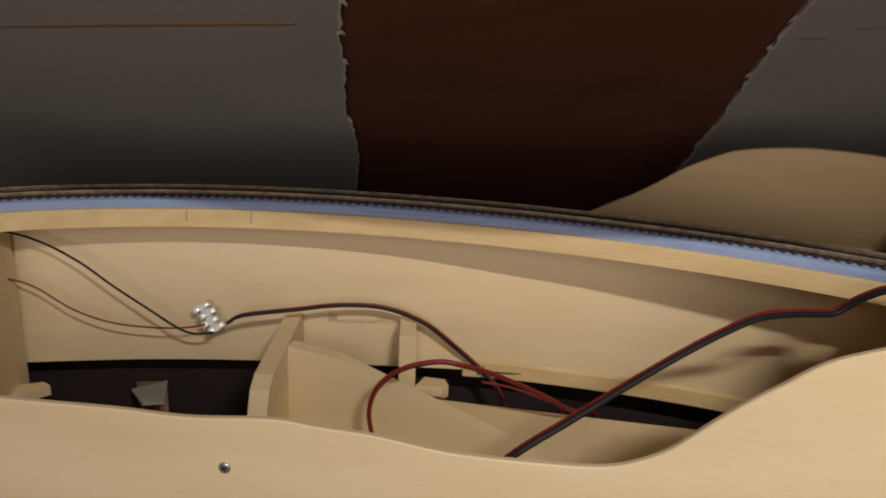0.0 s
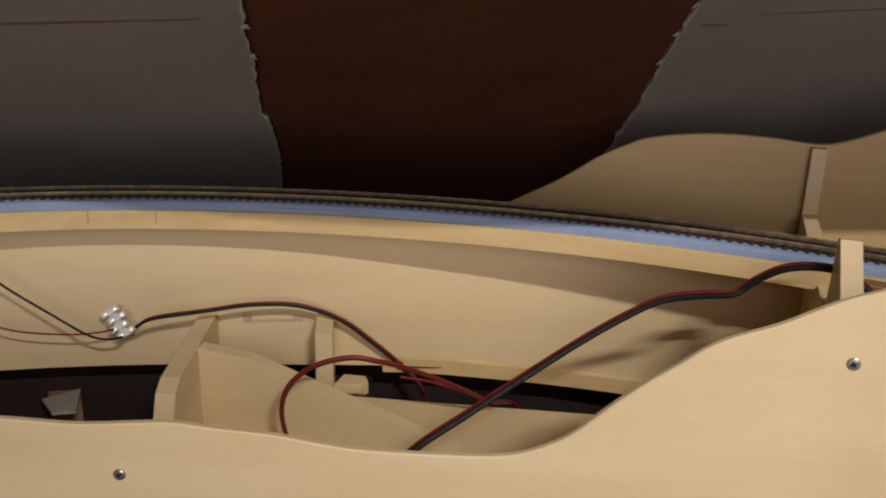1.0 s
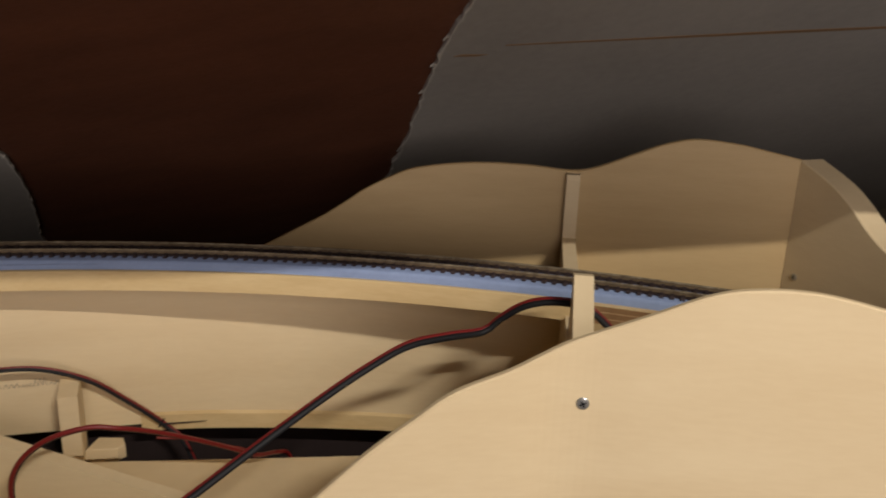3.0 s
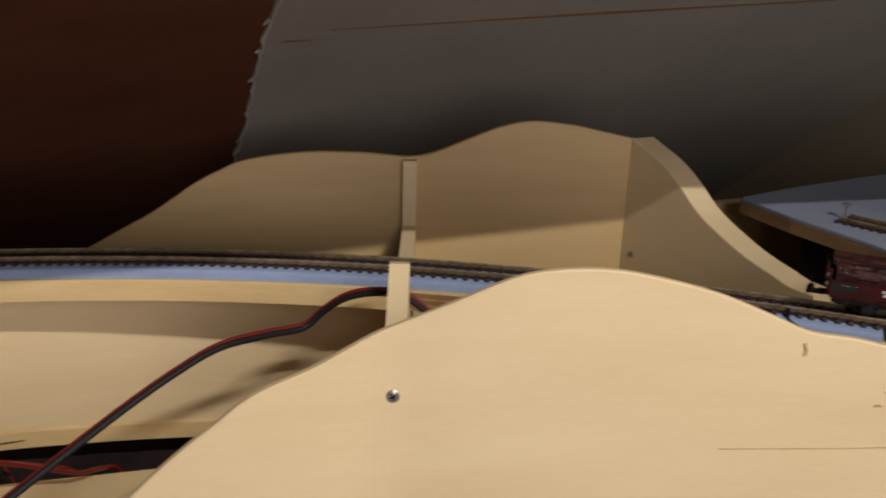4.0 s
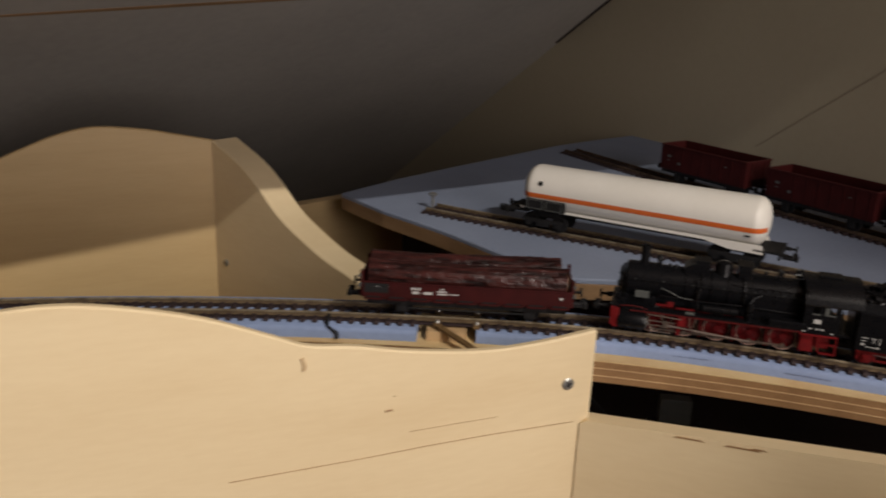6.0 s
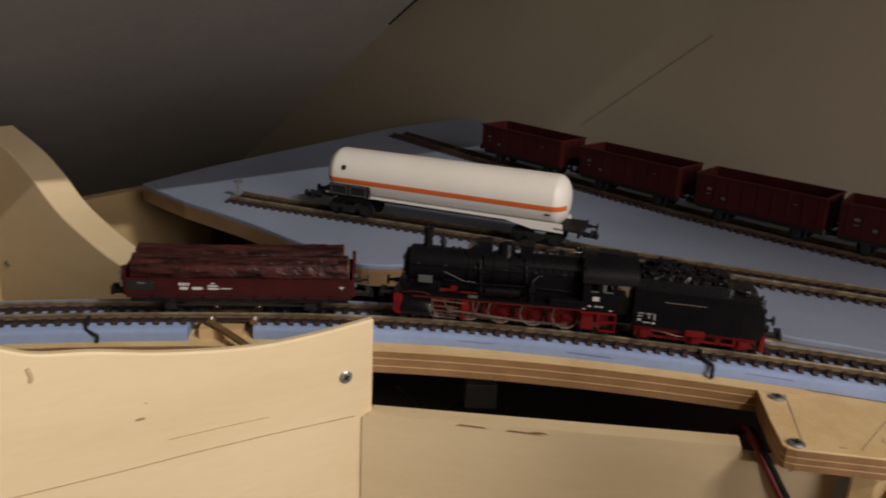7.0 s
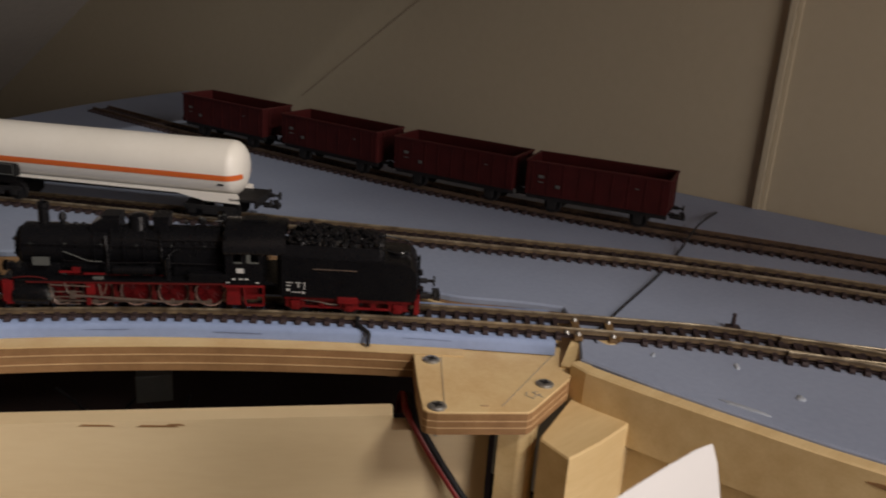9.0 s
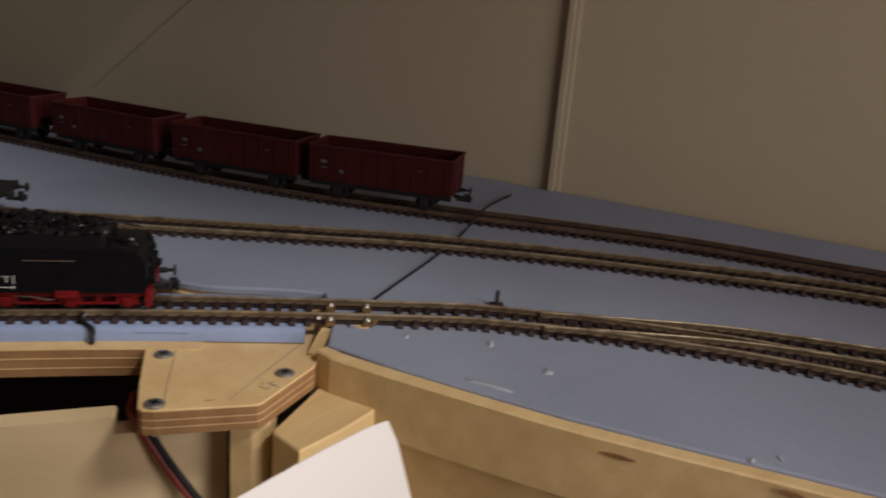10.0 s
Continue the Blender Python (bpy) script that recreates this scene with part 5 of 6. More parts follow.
def open_wagon():
    t = thing("open_wagon", (0, 0, 0), "empty oxide-red model open goods wagon on the siding", "wagon", "open wagons in a row")
    L, W, z0, z1 = 0.0437, 0.0152, 0.0120, 0.0330
    part("floor", block(0, 0, z0, 2 * L, 2 * W, 0.0012), M_OXIDE_DARK, t)
    for side in (-1, 1):
        w = part("side_wall", block(0, side * W, (z0 + z1) / 2, 2 * L, 0.0008, z1 - z0), M_OXIDE, t)
        part("top_rail", block(0, side * (W + 0.0003), z1 - 0.0005, 2 * L + 0.0012, 0.0016, 0.0012, 0.0003), M_OXIDE_DARK, w)
        for k in range(9):
            part("side_rib", block(-0.0400 + k * 0.0100, side * (W + 0.0005), (z0 + z1) / 2 - 0.0004, 0.0009, 0.0004, z1 - z0 - 0.0012), M_OXIDE, w)
        for x, z, ww, h in ((-0.0340, 0.0235, 0.0034, 0.0018), (-0.0230, 0.0185, 0.0026, 0.0020), (0.0250, 0.0250, 0.0020, 0.0006), (-0.0340, 0.0200, 0.0030, 0.0006)):
            mark(t, x, side * (W + 0.0012), z, ww, h, M_PLATE)
        part("sole_bar", block(0, side * 0.0122, 0.0098, 2 * L, 0.0012, 0.0032), M_RUNGEAR, t)
        for x in (-0.0270, 0.0270):
            wheel(t, x, side * 0.0088, 0.0053, M_RUNGEAR, M_RUNGEAR, side, 0)
            part("axle_guard", joined(block(x, side * 0.0118, 0.0058, 0.0056, 0.0012, 0.0060, 0.0004), block(x, side * 0.0120, 0.0090, 0.0160, 0.0010, 0.0010)), M_RUNGEAR, t)
    for sx in (-1, 1):
        e = part("end_wall", block(sx * L, 0, (z0 + z1) / 2, 0.0008, 2 * W, z1 - z0), M_OXIDE, t)
        part("top_rail", block(sx * (L + 0.0003), 0, z1 - 0.0005, 0.0016, 2 * W + 0.0012, 0.0012, 0.0003), M_OXIDE_DARK, e)
        for y in (-0.0080, 0.0080):
            part("end_post", block(sx * (L + 0.0007), y, (z0 + z1) / 2, 0.0010, 0.0016, z1 - z0), M_OXIDE_DARK, e)
        buffers(t, sx * (L + 0.0004), sx, 0.0112)
    return t


fine_line = even(main_line, 0.001)
locomotive().matrix_world = place(fine_line, (0.0720, 0.0020), 0.030) @ pose(0, 0.0034, 0.0006)
tender().matrix_world = place(fine_line, (0.1395, -0.0565), 0.0215) @ pose(0, 0.0020, 0)
log_wagon().matrix_world = place(fine_line, (-0.0330, 0.0700), 0.032) @ pose(0, 0.0036, 0.0003)
tank_wagon().matrix_world = place(even(yard_one, 0.001), (0.1174, 0.1424), 0.063)
wagon = open_wagon()
ends = ((0.2772, 0.2270), (0.3030, 0.1215), (0.3338, 0.0266), (0.3719, -0.0612))
for k, e in enumerate(ends):
    m = place(yard_two, e, 0.001)
    m = place(yard_two, (m.translation - m.to_3x3() @ Vector((0.0437, 0, 0)))[:2], 0.027)
    if k == 0:
        first = m
    else:
        copy_thing(wagon, m)
wagon.matrix_world = first

# ---- wiring in the pit ----


def twin_cable(pts, r, label, up=(-0.05, 0.95, 0.12), name="twin_cable", red_first=True):
    """A two-core flat cable, one core red and one black."""
    t = thing(name, pts[0], label, "cable")
    o = Vector(up).normalized() * r * 0.98
    for sg, mt, nm in ((1, M_RED_WIRE if red_first else M_BLACK_WIRE, "red_core" if red_first else "black_core"), (-1, M_BLACK_WIRE if red_first else M_RED_WIRE, "black_core" if red_first else "red_core")):
        smooth(part(nm, tube([Vector(p) + o * sg for p in pts], r, 10, 0.003), mt, t, "red insulated core" if mt == M_RED_WIRE else "black insulated core"), 60)
    return t


def wire(pts, r, mat, label):
    ob = smooth(part("wire", tube(pts, r, 8, 0.003), mat), 60)
    return tagged(ob, label, "wire")


twin_cable([(-0.545, -0.060, 0.872), (-0.520, -0.058, 0.905), (-0.498, -0.048, 0.930), (-0.477, -0.029, 0.944), (-0.455, -0.008, 0.958), (-0.431, 0.013, 0.973), (-0.412, 0.030, 0.983), (-0.395, 0.046, 0.989), (-0.376, 0.064, 0.988), (-0.359, 0.078, 0.9865), (-0.350, 0.080, 0.994), (-0.337, 0.077, 1.004), (-0.322, 0.074, 1.0085), (-0.306, 0.071, 1.0075), (-0.292, 0.066, 0.998), (-0.280, 0.058, 0.982), (-0.272, 0.045, 0.955)], 0.0017, "thick red and black twin cable slung across the pit")
twin_cable([(-0.744, 0.058, 0.910), (-0.733, 0.062, 0.9165), (-0.702, 0.079, 0.9205), (-0.674, 0.095, 0.9235), (-0.646, 0.111, 0.921), (-0.621, 0.125, 0.909), (-0.602, 0.136, 0.891), (-0.581, 0.1475, 0.868), (-0.566, 0.150, 0.850), (-0.55, 0.15, 0.80)], 0.0012, "thin red and black twin cable from the terminal block")
twin_cable([(-0.6120, 0.0360, 0.8530), (-0.6155, 0.0344, 0.8640), (-0.6173, 0.0322, 0.8820), (-0.6140, 0.0316, 0.8970), (-0.6063, 0.0341, 0.9090), (-0.5927, 0.0380, 0.9185), (-0.5742, 0.0440, 0.9235), (-0.5602, 0.0510, 0.9205), (-0.5481, 0.0650, 0.9120), (-0.5316, 0.0835, 0.8980), (-0.5180, 0.1006, 0.8840), (-0.5050, 0.1201, 0.8680), (-0.4985, 0.1380, 0.8600), (-0.4945, 0.1560, 0.8480), (-0.4920, 0.1640, 0.8200)], 0.0014, "looped red and black twin cable standing up in the pit", (0.25, -0.72, 0.62))
wire([(-0.568, 0.1100, 0.8800), (-0.550, 0.1220, 0.8740), (-0.530, 0.1340, 0.8640), (-0.518, 0.1440, 0.8540), (-0.512, 0.1520, 0.8300)], 0.0009, M_RED_WIRE, "thin red wire dipping into the dark slot")
wire([(-0.930, -0.025, 0.980), (-0.884, -0.003, 0.974), (-0.860, 0.009, 0.966), (-0.837, 0.019, 0.952), (-0.818, 0.028, 0.935), (-0.798, 0.037, 0.919), (-0.777, 0.045, 0.904), (-0.765, 0.050, 0.900), (-0.755, 0.056, 0.901)], 0.0009, M_BLACK_WIRE, "thin black wire hanging to the terminal block")
wire([(-0.930, -0.025, 0.944), (-0.888, -0.004, 0.939), (-0.867, 0.005, 0.933), (-0.844, 0.016, 0.916), (-0.820, 0.027, 0.9065), (-0.791, 0.041, 0.903), (-0.772, 0.051, 0.9035), (-0.762, 0.056, 0.906)], 0.0007, M_RED_WIRE, "thin red wire hanging to the terminal block")


def terminal_block():
    c = Vector((-0.7665, 0.0660, 0.9060))
    t = thing("terminal_block", c, "white plastic screw terminal strip hanging on its wires", "terminal block")
    long_axis = Vector((0.0240, -0.0030, -0.0290)).normalized()
    face = (Vector((-0.39, -0.39, 1.15)) - c).normalized()
    wide = face.cross(long_axis).normalized()
    face = long_axis.cross(wide)
    q = Matrix((long_axis, wide, face)).transposed().to_4x4()
    for k in range(4):
        x = (k - 1.5) * 0.0062
        w = 0.0008 * (1 if k % 2 else -1)
        bm = joined(block(x, w, 0, 0.0052, 0.0130, 0.0070, 0.0012), block(x, w - 0.0036, 0.0036, 0.0042, 0.0042, 0.0030, 0.0008), block(x, w + 0.0036, 0.0036, 0.0042, 0.0042, 0.0030, 0.0008))
        bmesh.ops.transform(bm, verts=bm.verts, matrix=Matrix.Translation(c) @ q)
        pole = smooth(part("pole", bm, M_WHITE, t), 40)
        for yy in (-0.0036, 0.0036):
            sb = lathe((x, w + yy, 0.0045), (0, 0, 1), [(0, 0.0013), (0.0007, 0.0013), (0.0008, 0.0004)], 12)
            bmesh.ops.transform(sb, verts=sb.verts, matrix=Matrix.Translation(c) @ q)
            part("clamp_screw", sb, M_STEEL, pole)
        if k < 3:
            web = block(x + 0.0031, 0, -0.0010, 0.0016, 0.0060, 0.0040)
            bmesh.ops.transform(web, verts=web.verts, matrix=Matrix.Translation(c) @ q)
            part("web", web, M_WHITE, t)
    return t


terminal_block()

# pencilled word on the inner wall, too faint to read
rng = random.Random(11)
WALL_A, WALL_B = Vector((-0.692, 0.1103, 0)), Vector((-0.640, 0.1308, 0))
word = thing("pencil_writing", (-0.67, 0.118, 0.90), "faint illegible pencil word on the plywood wall", "writing")
for u0, u1, tall in ((0.0, 0.12, 0.0085), (0.14, 0.30, 0.0030), (0.32, 0.50, 0.0034), (0.52, 0.64, 0.0026), (0.65, 0.80, 0.0058), (0.82, 1.0, 0.0030)):
    pts_ = []
    for k in range(13):
        u = u0 + (u1 - u0) * k / 12
        p = WALL_A.lerp(WALL_B, u) + Vector((0.0003, -0.0007, 0))
        pts_.append(p + Vector((0, 0, 0.9008 + 0.0012 * u + tall * 0.5 * (1 - math.cos(k * 1.57)) * rng.uniform(0.75, 1.0))))
    part("stroke", tube(pts_, 0.00016, 5, 0.002), M_PENCIL, word)
spike = part("black_wire_end", joined(rod((-0.582, 0.146, 0.8685), (-0.553, 0.1552, 0.8690), 0.0006, 0.0002, 6), rod((-0.584, 0.146, 0.866), (-0.580, 0.1465, 0.8725), 0.0007, 0.0006, 6)), M_BLACK_WIRE)
tagged(spike, "short black wire end tied at the wall foot", "wire")
chip = part("wood_offcut", prism([(-0.6235, 0.1190), (-0.6040, 0.1245), (-0.6015, 0.1310), (-0.6070, 0.1390), (-0.6235, 0.1360)], 0.850, 0.8595), M_BIRCH)
tagged(chip, "pale plywood offcut lying by the batten", "offcut")
gl = part("wood_offcut", prism([(-0.886, -0.010), (-0.870, 0.006), (-0.862, 0.004), (-0.880, -0.040)], 0.850, 0.858), M_BIRCH)
tagged(gl, "narrow pale plywood ledge in the pit", "ledge")
low = part("card_scrap", prism([(-0.8013, 0.0522), (-0.8149, 0.0433), (-0.8379, 0.0575), (-0.830, 0.069), (-0.823, 0.0816)], 0.833, 0.835, 0.0003), M_GREY)
tagged(low, "pale torn scrap of card lying below the pit", "card scrap")
prop_wood = part("support_stub", prism([(-0.864, 0.089), (-0.8375, 0.1023), (-0.825, 0.0825), (-0.839, 0.065)], 0.80, 0.832), M_DARKWOOD)
tagged(prop_wood, "dark wooden stub under the torn card", "stub")

# ---- marks on the plywood ----


def front_y(x):
    return float(np.interp(x, [p[0] for p in FRONT_PLAN], [p[1] for p in FRONT_PLAN]))


def front_mark(name, pts, w, mat, label, cat):
    bm = None
    for (x0, z0_), (x1, z1_) in zip(pts, pts[1:]):
        piece = rod((x0, front_y(x0) - 0.0001, z0_), (x1, front_y(x1) - 0.0001, z1_), w, n=5)
        bm = piece if bm is None else joined(bm, piece)
    return tagged(part(name, bm, mat), label, cat)


front_mark("pencil_line", [(-0.165, 0.9680), (-0.108, 0.9690), (-0.08, 0.9700), (-0.049, 0.9705), (-0.007, 0.9702)], 0.00020, M_RESIN, "faint brown grain line on the plywood front", "grain line")
front_mark("pencil_line", [(-0.088, 0.9785), (-0.066, 0.9789), (-0.0466, 0.9790)], 0.00014, M_RESIN, "thin brown grain line on the plywood front", "grain line")
front_mark("wood_knot", [(-0.0994, 0.9900), (-0.0975, 0.9904), (-0.0960, 0.9901)], 0.0005, M_RESIN, "small dark knot in the plywood front", "knot")
front_mark("wood_knot", [(-0.0955, 0.9966), (-0.0948, 0.9968)], 0.0003, M_RESIN, "tiny brown knot in the plywood front", "knot")
front_mark("glue_stain", [(-0.1345, 1.0195), (-0.1335, 1.0160), (-0.1340, 1.0140)], 0.0009, M_EDGE, "greyish glue stain below the board edge", "stain")

# ---- details along the bed ----
for xa, xb, z, lab in ((-0.7310, -0.7285, 0, "short pencil tick on the bed edge"), (-0.775, -0.7735, 0, "thin pencil tick on the bed edge")):
    p, d, n = min(frames_on(bed_line), key=lambda f: abs(f[0].x - xa))
    q = Vector((p.x, p.y, 0)) - n * 0.0197
    tagged(part("pencil_tick", rod(q + Vector((0, 0, 0.9855)), q + Vector((0.0004, 0, 0.9935)), 0.0003, n=5), M_PENCIL), lab, "pencil mark")


def on_main(x, off, z):
    p, d, n = min(frames_on(main_line), key=lambda f: abs(f[0].x - x))
    return Vector((p.x, p.y, z)) + n * off


def rail_joint(x, label, half):
    """A rail joint: copper-clad sleepers under the rail ends on both sides of the gap, with solder on every rail."""
    t = thing("rail_joint", on_main(x, 0, Z0), label, "rail joint", "rail joints")
    for dx in (-half, half):
        a_, b_ = on_main(x + dx, -0.0118, Z0 + 0.0009), on_main(x + dx, 0.0118, Z0 + 0.0009)
        ang = math.degrees(math.atan2(b_.y - a_.y, b_.x - a_.x))
        sole = part("copper_sleeper", block(*((a_ + b_) / 2), (b_ - a_).length, 0.0036, 0.0017, 0.0003, ang), M_PCB, t, "copper-clad sleeper")
        for off in (-GAUGE / 2, GAUGE / 2):
            for side in (-1, 1):
                smooth(part("solder", lathe(on_main(x + dx, off + side * 0.0011, Z0 + 0.0016), (0, 0, 1), [(0, 0.0013), (0.0008, 0.0011), (0.0014, 0.0006), (0.0016, 0.0001)], 10), M_STEEL, sole, "bright solder"), 50)
    return t


rail_joint(-0.0425, "soldered rail joint across the curved track", 0.0075)
rail_joint(0.2165, "soldered rail joint over the baseboard gap", 0.0062)
lever = part("brass_lever", loops([[Vector((-0.0560, 0.0545, z)) + d for d in (Vector((-0.0016, -0.0006, 0)), Vector((0.0016, 0.0006, 0)))] + [Vector((-0.0452, 0.0245, z - 0.0030)) + d for d in (Vector((0.0016, 0.0006, 0)), Vector((-0.0016, -0.0006, 0)))] for z in (1.0004, 1.0016)]), M_PCB)
tagged(lever, "brown brass feed strip lying over the foam", "feed strip")
for x, lab in ((0.1440, "short black feed wire bent over the foam edge"), (-0.1020, "black feed wire poking from under the rail")):
    wire([on_main(x - 0.0025, -0.0085, 1.0030), on_main(x - 0.0010, -0.0125, 1.0018), on_main(x + 0.0008, -0.0160, 0.9998), on_main(x + 0.0022, -0.0178, 0.9974), on_main(x + 0.0030, -0.0186, 0.9948)], 0.0009, M_BLACK_WIRE, lab)
for x in (0.137, 0.2010):
    blob = part("solder_blob", lathe(on_main(x + 0.006, -GAUGE / 2 - 0.0010, Z0 + 0.0022), (0, 0, 1), [(0, 0.0013), (0.0008, 0.0010), (0.0013, 0.0002)], 10), M_STEEL)
    tagged(smooth(blob), "shiny solder blob on the rail", "solder")

# knife cuts in the foam edge
for xa, xb, zz in ((-0.66, -0.60, 0.9974), (-0.20, -0.155, 0.9972), (0.045, 0.068, 0.9976), (0.096, 0.112, 0.9968), (0.158, 0.172, 0.9975)):
    cut = part("foam_cut", tube([on_main(x, -0.0151 if x > -0.03 else -0.0172, zz + 0.0002 * math.sin(90 * x)) for x in np.linspace(xa, xb, 9)], 0.00012, 5), M_CUT)
    tagged(cut, "thin dark knife cut along the foam edge", "cut", "knife cuts in the foam")

# wooden bridge strip, black gap and cables at the baseboard joint
STRIP = ((0.1873, -0.1367, 0.9948), (0.1894, -0.1418, 0.9948), (0.1967, -0.1393, 0.9975), (0.2030, -0.1381, 0.9990), (0.2132, -0.1444, 1.0004), (0.2150, -0.1335, 1.0006), (0.2060, -0.1280, 1.0006), (0.1960, -0.1325, 0.9980))
strip = part("bridge_strip", loops([[Vector((x, y, 0.9937)) for x, y, z in STRIP], [Vector(p) for p in STRIP]]), M_PINE)
tagged(strip, "narrow pale wooden strip beside the track joint", "strip")
tab = part("contact_tab", prism([(0.2150, -0.1400), (0.2178, -0.1398), (0.2190, -0.1440), (0.2150, -0.1452)], 1.0006, 1.0020), M_PCB)
tagged(tab, "small brass contact tab under the rail", "tab")
gap = part("joint_gap_wire", tube([(0.2040, -0.1490, 0.9780), (0.2045, -0.1470, 0.9900), (0.2075, -0.1420, 0.9975), (0.2110, -0.1345, 1.0006), (0.2400, -0.1245, 1.0006), (0.3030, -0.1060, 1.0006), (0.3460, -0.0910, 1.0006), (0.3700, -0.0835, 1.0050), (0.4000, -0.0725, 1.0050), (0.4470, -0.0570, 1.0007)], 0.0007, 6), M_BLACK_WIRE)
tagged(gap, "dark ragged gap line between the two baseboards", "gap")
twin_cable([(0.162, -0.068, 0.950), (0.151, -0.081, 0.966), (0.140, -0.095, 0.9775), (0.1300, -0.1085, 0.9800), (0.1295, -0.1130, 0.9765), (0.1312, -0.1170, 0.9708), (0.1342, -0.1220, 0.9621), (0.1389, -0.1284, 0.9507), (0.1414, -0.1330, 0.9430), (0.1435, -0.1365, 0.9250), (0.1440, -0.1380, 0.9000)], 0.0014, "red and black twin cable hanging from the dark gap", (-0.62, 0.75, 0.10))
for k, z in enumerate((0.95, 0.94, 0.955)):
    wire([(0.02 + 0.02 * k, 0.09, z - 0.03), (0.04 + 0.02 * k, 0.075, z - 0.05), (0.06 + 0.02 * k, 0.08, z - 0.045), (0.08 + 0.015 * k, 0.06, z - 0.06), (0.10 + 0.01 * k, 0.06, z - 0.04)], 0.0009, M_BLACK_WIRE, "tangled black wire in the dark under the bed")

# table furniture
pin = thing("table_screw", (0.0165, 0.2665, 1.0), "zinc screw standing proud of the blue foam", "screw")
smooth(part("shank", lathe((0.0165, 0.2665, 0.998), (0, 0, 1), [(0, 0.0012), (0.0125, 0.0012)], 10), M_STEEL, pin))
smooth(part("head", lathe((0.0165, 0.2665, 1.0102), (0, 0, 1), [(0, 0.0012), (0.0008, 0.0032), (0.0020, 0.0034), (0.0028, 0.0020), (0.0029, 0.0003)], 16), M_STEEL, pin))
support = thing("table_support_board", (-0.035, 0.365, 0.72), "upright pale plywood board carrying the table corner", "support board")
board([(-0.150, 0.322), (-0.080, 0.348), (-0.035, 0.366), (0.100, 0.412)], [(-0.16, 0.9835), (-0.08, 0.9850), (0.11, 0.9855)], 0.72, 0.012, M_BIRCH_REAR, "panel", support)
signal = thing("point_lever", on_main(0.262, -0.020, 1.0), "small black turnout peg between the rails", "point lever")
part("foot", block(*on_main(0.258, 0.018, 1.0008), 0.006, 0.004, 0.0016, 0.0003, -48), M_SLEEPER, signal)
part("knob", rod(on_main(0.258, 0.018, 1.0), on_main(0.258, 0.018, 1.0075), 0.0012, 0.0009, 8), M_SLEEPER, signal)

# pencil lines and a scribble on the joint plate
for pts_, lab in (([(0.1575, -0.0955), (0.1270, -0.1310)], "pencil line across the plywood plate"), ([(0.1930, -0.1272), (0.1440, -0.1445)], "pencil line beside the plate screw")):
    a_, b_ = (Vector((*p, 0.9937)) for p in pts_)
    tagged(part("pencil_line", rod(a_, b_, 0.00016, n=5), M_PENCIL), lab, "pencil line")
scribble = thing("pencil_writing", (0.160, -0.146, 0.9937), "small pencilled sign on the plywood plate", "writing")
for a_, b_ in (((0.1575, -0.1440), (0.1600, -0.1425)), ((0.1575, -0.1440), (0.1580, -0.1475)), ((0.1580, -0.1475), (0.1605, -0.1465)), ((0.1612, -0.1440), (0.1618, -0.1490)), ((0.1612, -0.1440), (0.1635, -0.1450)), ((0.1605, -0.1465), (0.1630, -0.1470))):
    part("stroke", rod((*a_, 0.9937), (*b_, 0.9937), 0.00018, n=5), M_PENCIL, scribble)
nick = part("dark_nick", rod((0.1375, -0.1395, 0.9936), (0.1400, -0.1415, 0.9936), 0.0004, n=5), M_RESIN)
tagged(nick, "short dark nick at the plate edge", "nick")


def rim_mark(x0, y0, z0_, x1, y1, z1_, r, label):
    k = 5
    secs = []
    for i in range(k + 1):
        u = i / k
        h = r * (0.25 + math.sin(math.pi * u) * 0.9)
        p = Vector((x0 + (x1 - x0) * u, y0 + (y1 - y0) * u, z0_ + (z1_ - z0_) * u))
        o = Vector((-0.95, -0.28, 0)) * 0.0004
        secs.append([p - o + Vector((0, 0, -h)), p + o + Vector((0, 0, -h)), p + o + Vector((0, 0, h)), p - o + Vector((0, 0, h))])
    tagged(part("wood_knot", loops(secs), M_PLY_DARK), label, "knot")


rim_mark(0.2075, -0.2525, 0.9935, 0.2110, -0.2640, 0.9935, 0.0008, "long dark resin streak in the rim strip")
rim_mark(0.2232, -0.3050, 0.9962, 0.2258, -0.3135, 0.9958, 0.0010, "dark knot at the top of the rim strip")

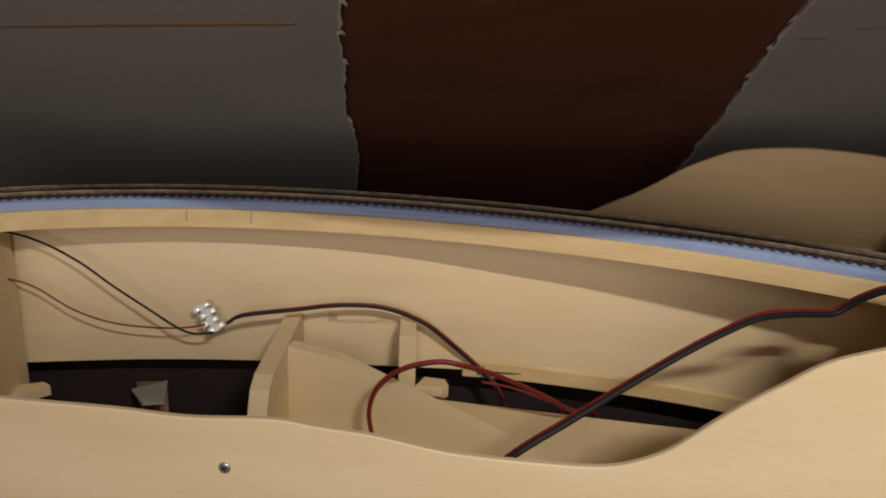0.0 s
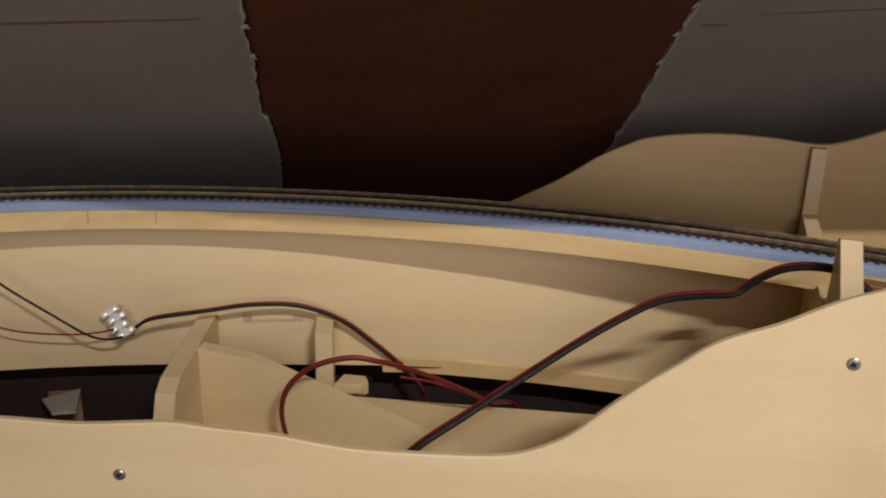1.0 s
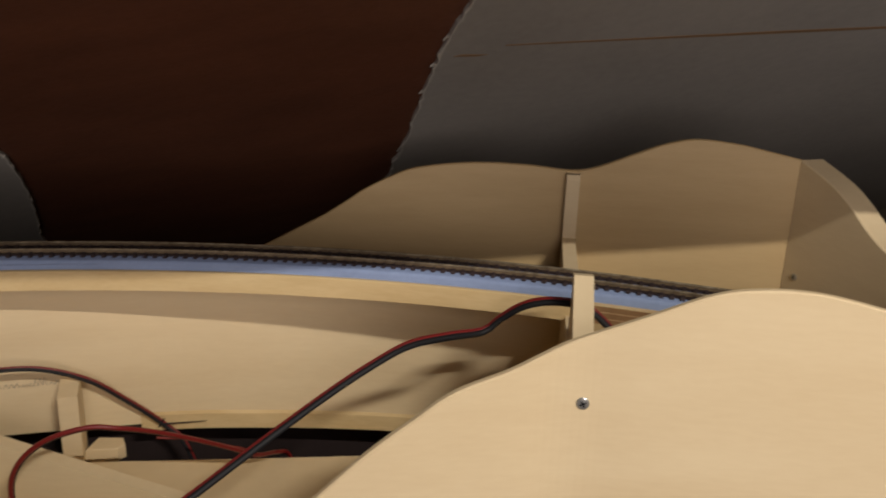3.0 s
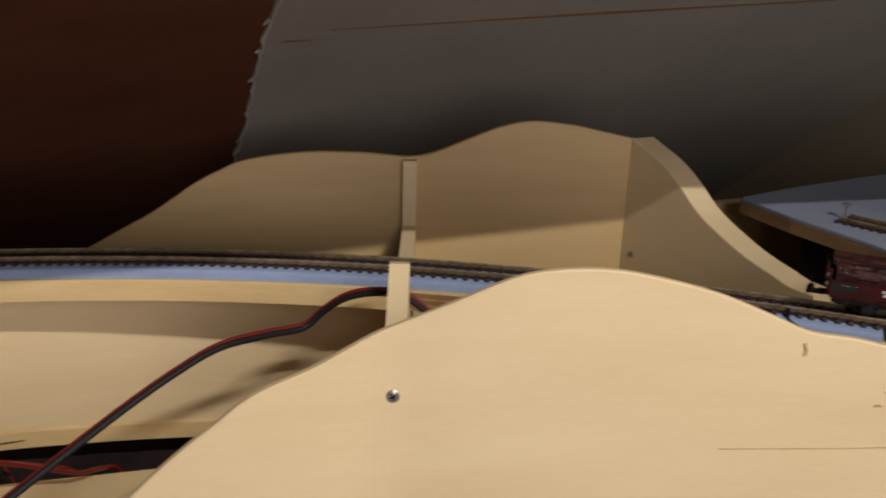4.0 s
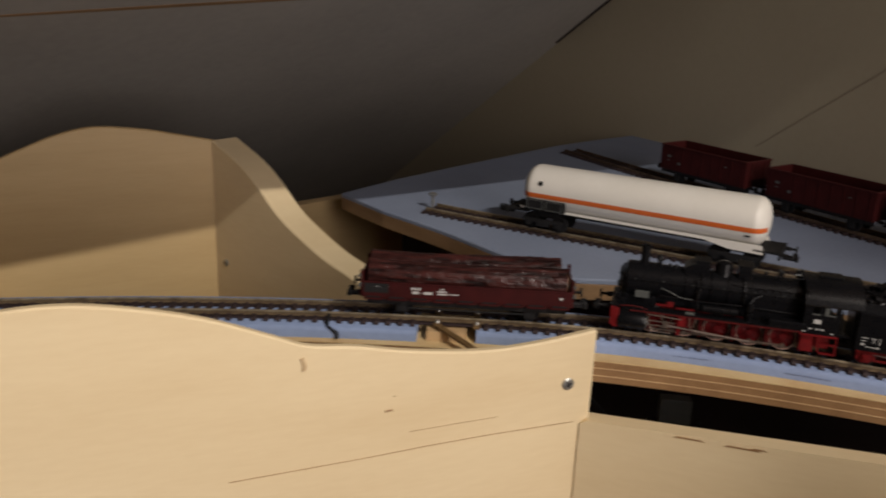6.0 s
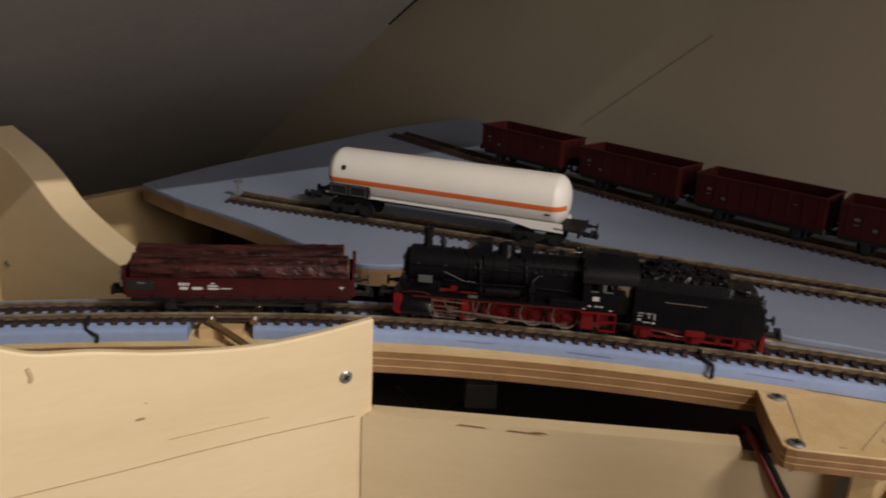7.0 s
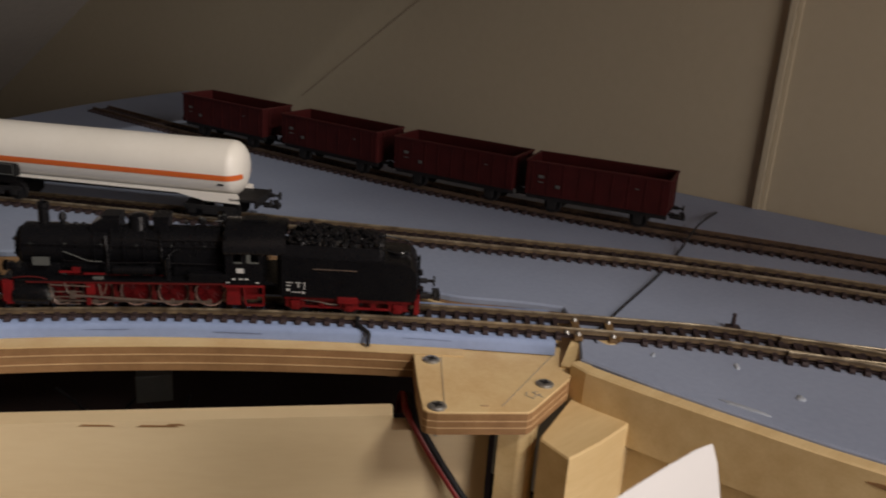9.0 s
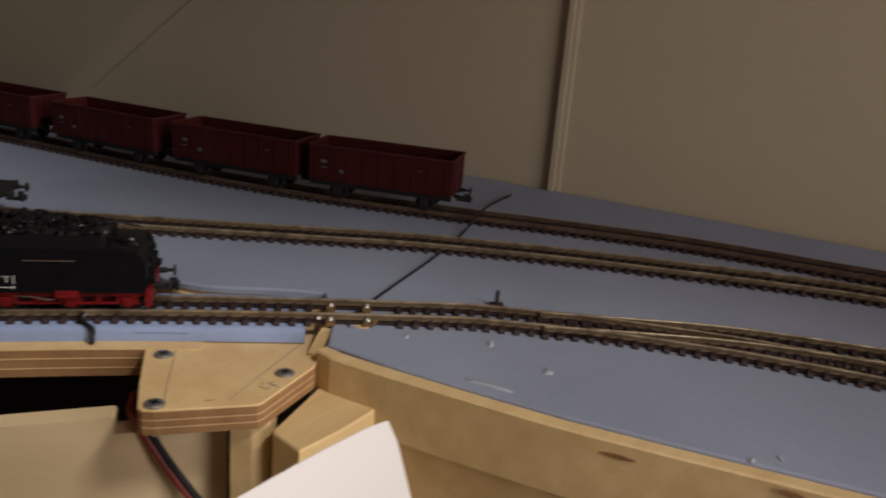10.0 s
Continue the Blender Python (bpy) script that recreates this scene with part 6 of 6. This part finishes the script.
# dried glue on the foam
rng = random.Random(23)
for cx, cy, rx, ry, ang in ((0.2332, -0.2166, 0.0026, 0.0022, 0.3), (0.2381, -0.1869, 0.0032, 0.0012, 0.6), (0.2282, -0.2947, 0.0016, 0.0010, 0.2), (0.2359, -0.3010, 0.0022, 0.0007, 0.9), (0.2080, -0.2070, 0.0090, 0.0016, -1.35), (0.4100, -0.1290, 0.0040, 0.0028, 0.2), (0.2180, -0.1600, 0.0020, 0.0009, 0.4), (0.1020, 0.2450, 0.0030, 0.0012, 0.2)):
    out = []
    for k in range(14):
        a = 2 * math.pi * k / 14
        f = rng.uniform(0.65, 1.15)
        u, v = rx * f * math.cos(a), ry * f * math.sin(a)
        out.append((cx + u * math.cos(ang) - v * math.sin(ang), cy + u * math.sin(ang) + v * math.cos(ang)))
    spot = part("glue_spot", prism(out, 0.9999, 1.0004, 0.0002), M_GLUE)
    tagged(smooth(spot, 60), "pale dried glue spot on the blue foam", "glue spot", "glue spots on the foam")
stub = part("wooden_peg", prism([(0.090, 0.060), (0.1065, 0.052), (0.110, 0.060), (0.094, 0.068)], 0.9195, 0.9345), M_PLATE)
tagged(stub, "greyish wooden peg in the dark under the bed", "peg")

# sheet of paper in front of the table corner
paper = bmesh.new()
T, Lp, Rp = Vector((0.1122, -0.2421, 1.0396)), Vector((0.030, -0.2350, 1.0330)), Vector((0.1365, -0.2535, 0.955))
Bp = Lp + (Rp - T)
nrm = (Lp - T).cross(Rp - T).normalized()
for lift in (0.0, 0.0003):
    grid = []
    for i in range(13):
        row = []
        for j in range(13):
            u, v = (i / 12, j / 12) if i + j else (0.012, 0.008)
            p = T + (Lp - T) * u + (Rp - T) * v
            row.append(paper.verts.new(p + nrm * (0.010 * math.sin(1.3 * u) * u * 0.5 - 0.004 * math.sin(math.pi * v) * v + lift) + Vector((0, 0, 0.0012 * math.sin(3.0 * u)))))
        grid.append(row)
    for i in range(12):
        for j in range(12):
            paper.faces.new((grid[i][j], grid[i + 1][j], grid[i + 1][j + 1], grid[i][j + 1]))
tagged(smooth(part("paper_sheet", paper, M_PAPER)), "white sheet of paper with a soft corner standing up", "paper")

# ---- sleepers, piece by piece ----
sleepers_on(main_track, main_line, JOINTS)
sleepers_on(track_one, yard_one)
sleepers_on(track_two, yard_two)
sleepers_on(branch, branch_line)
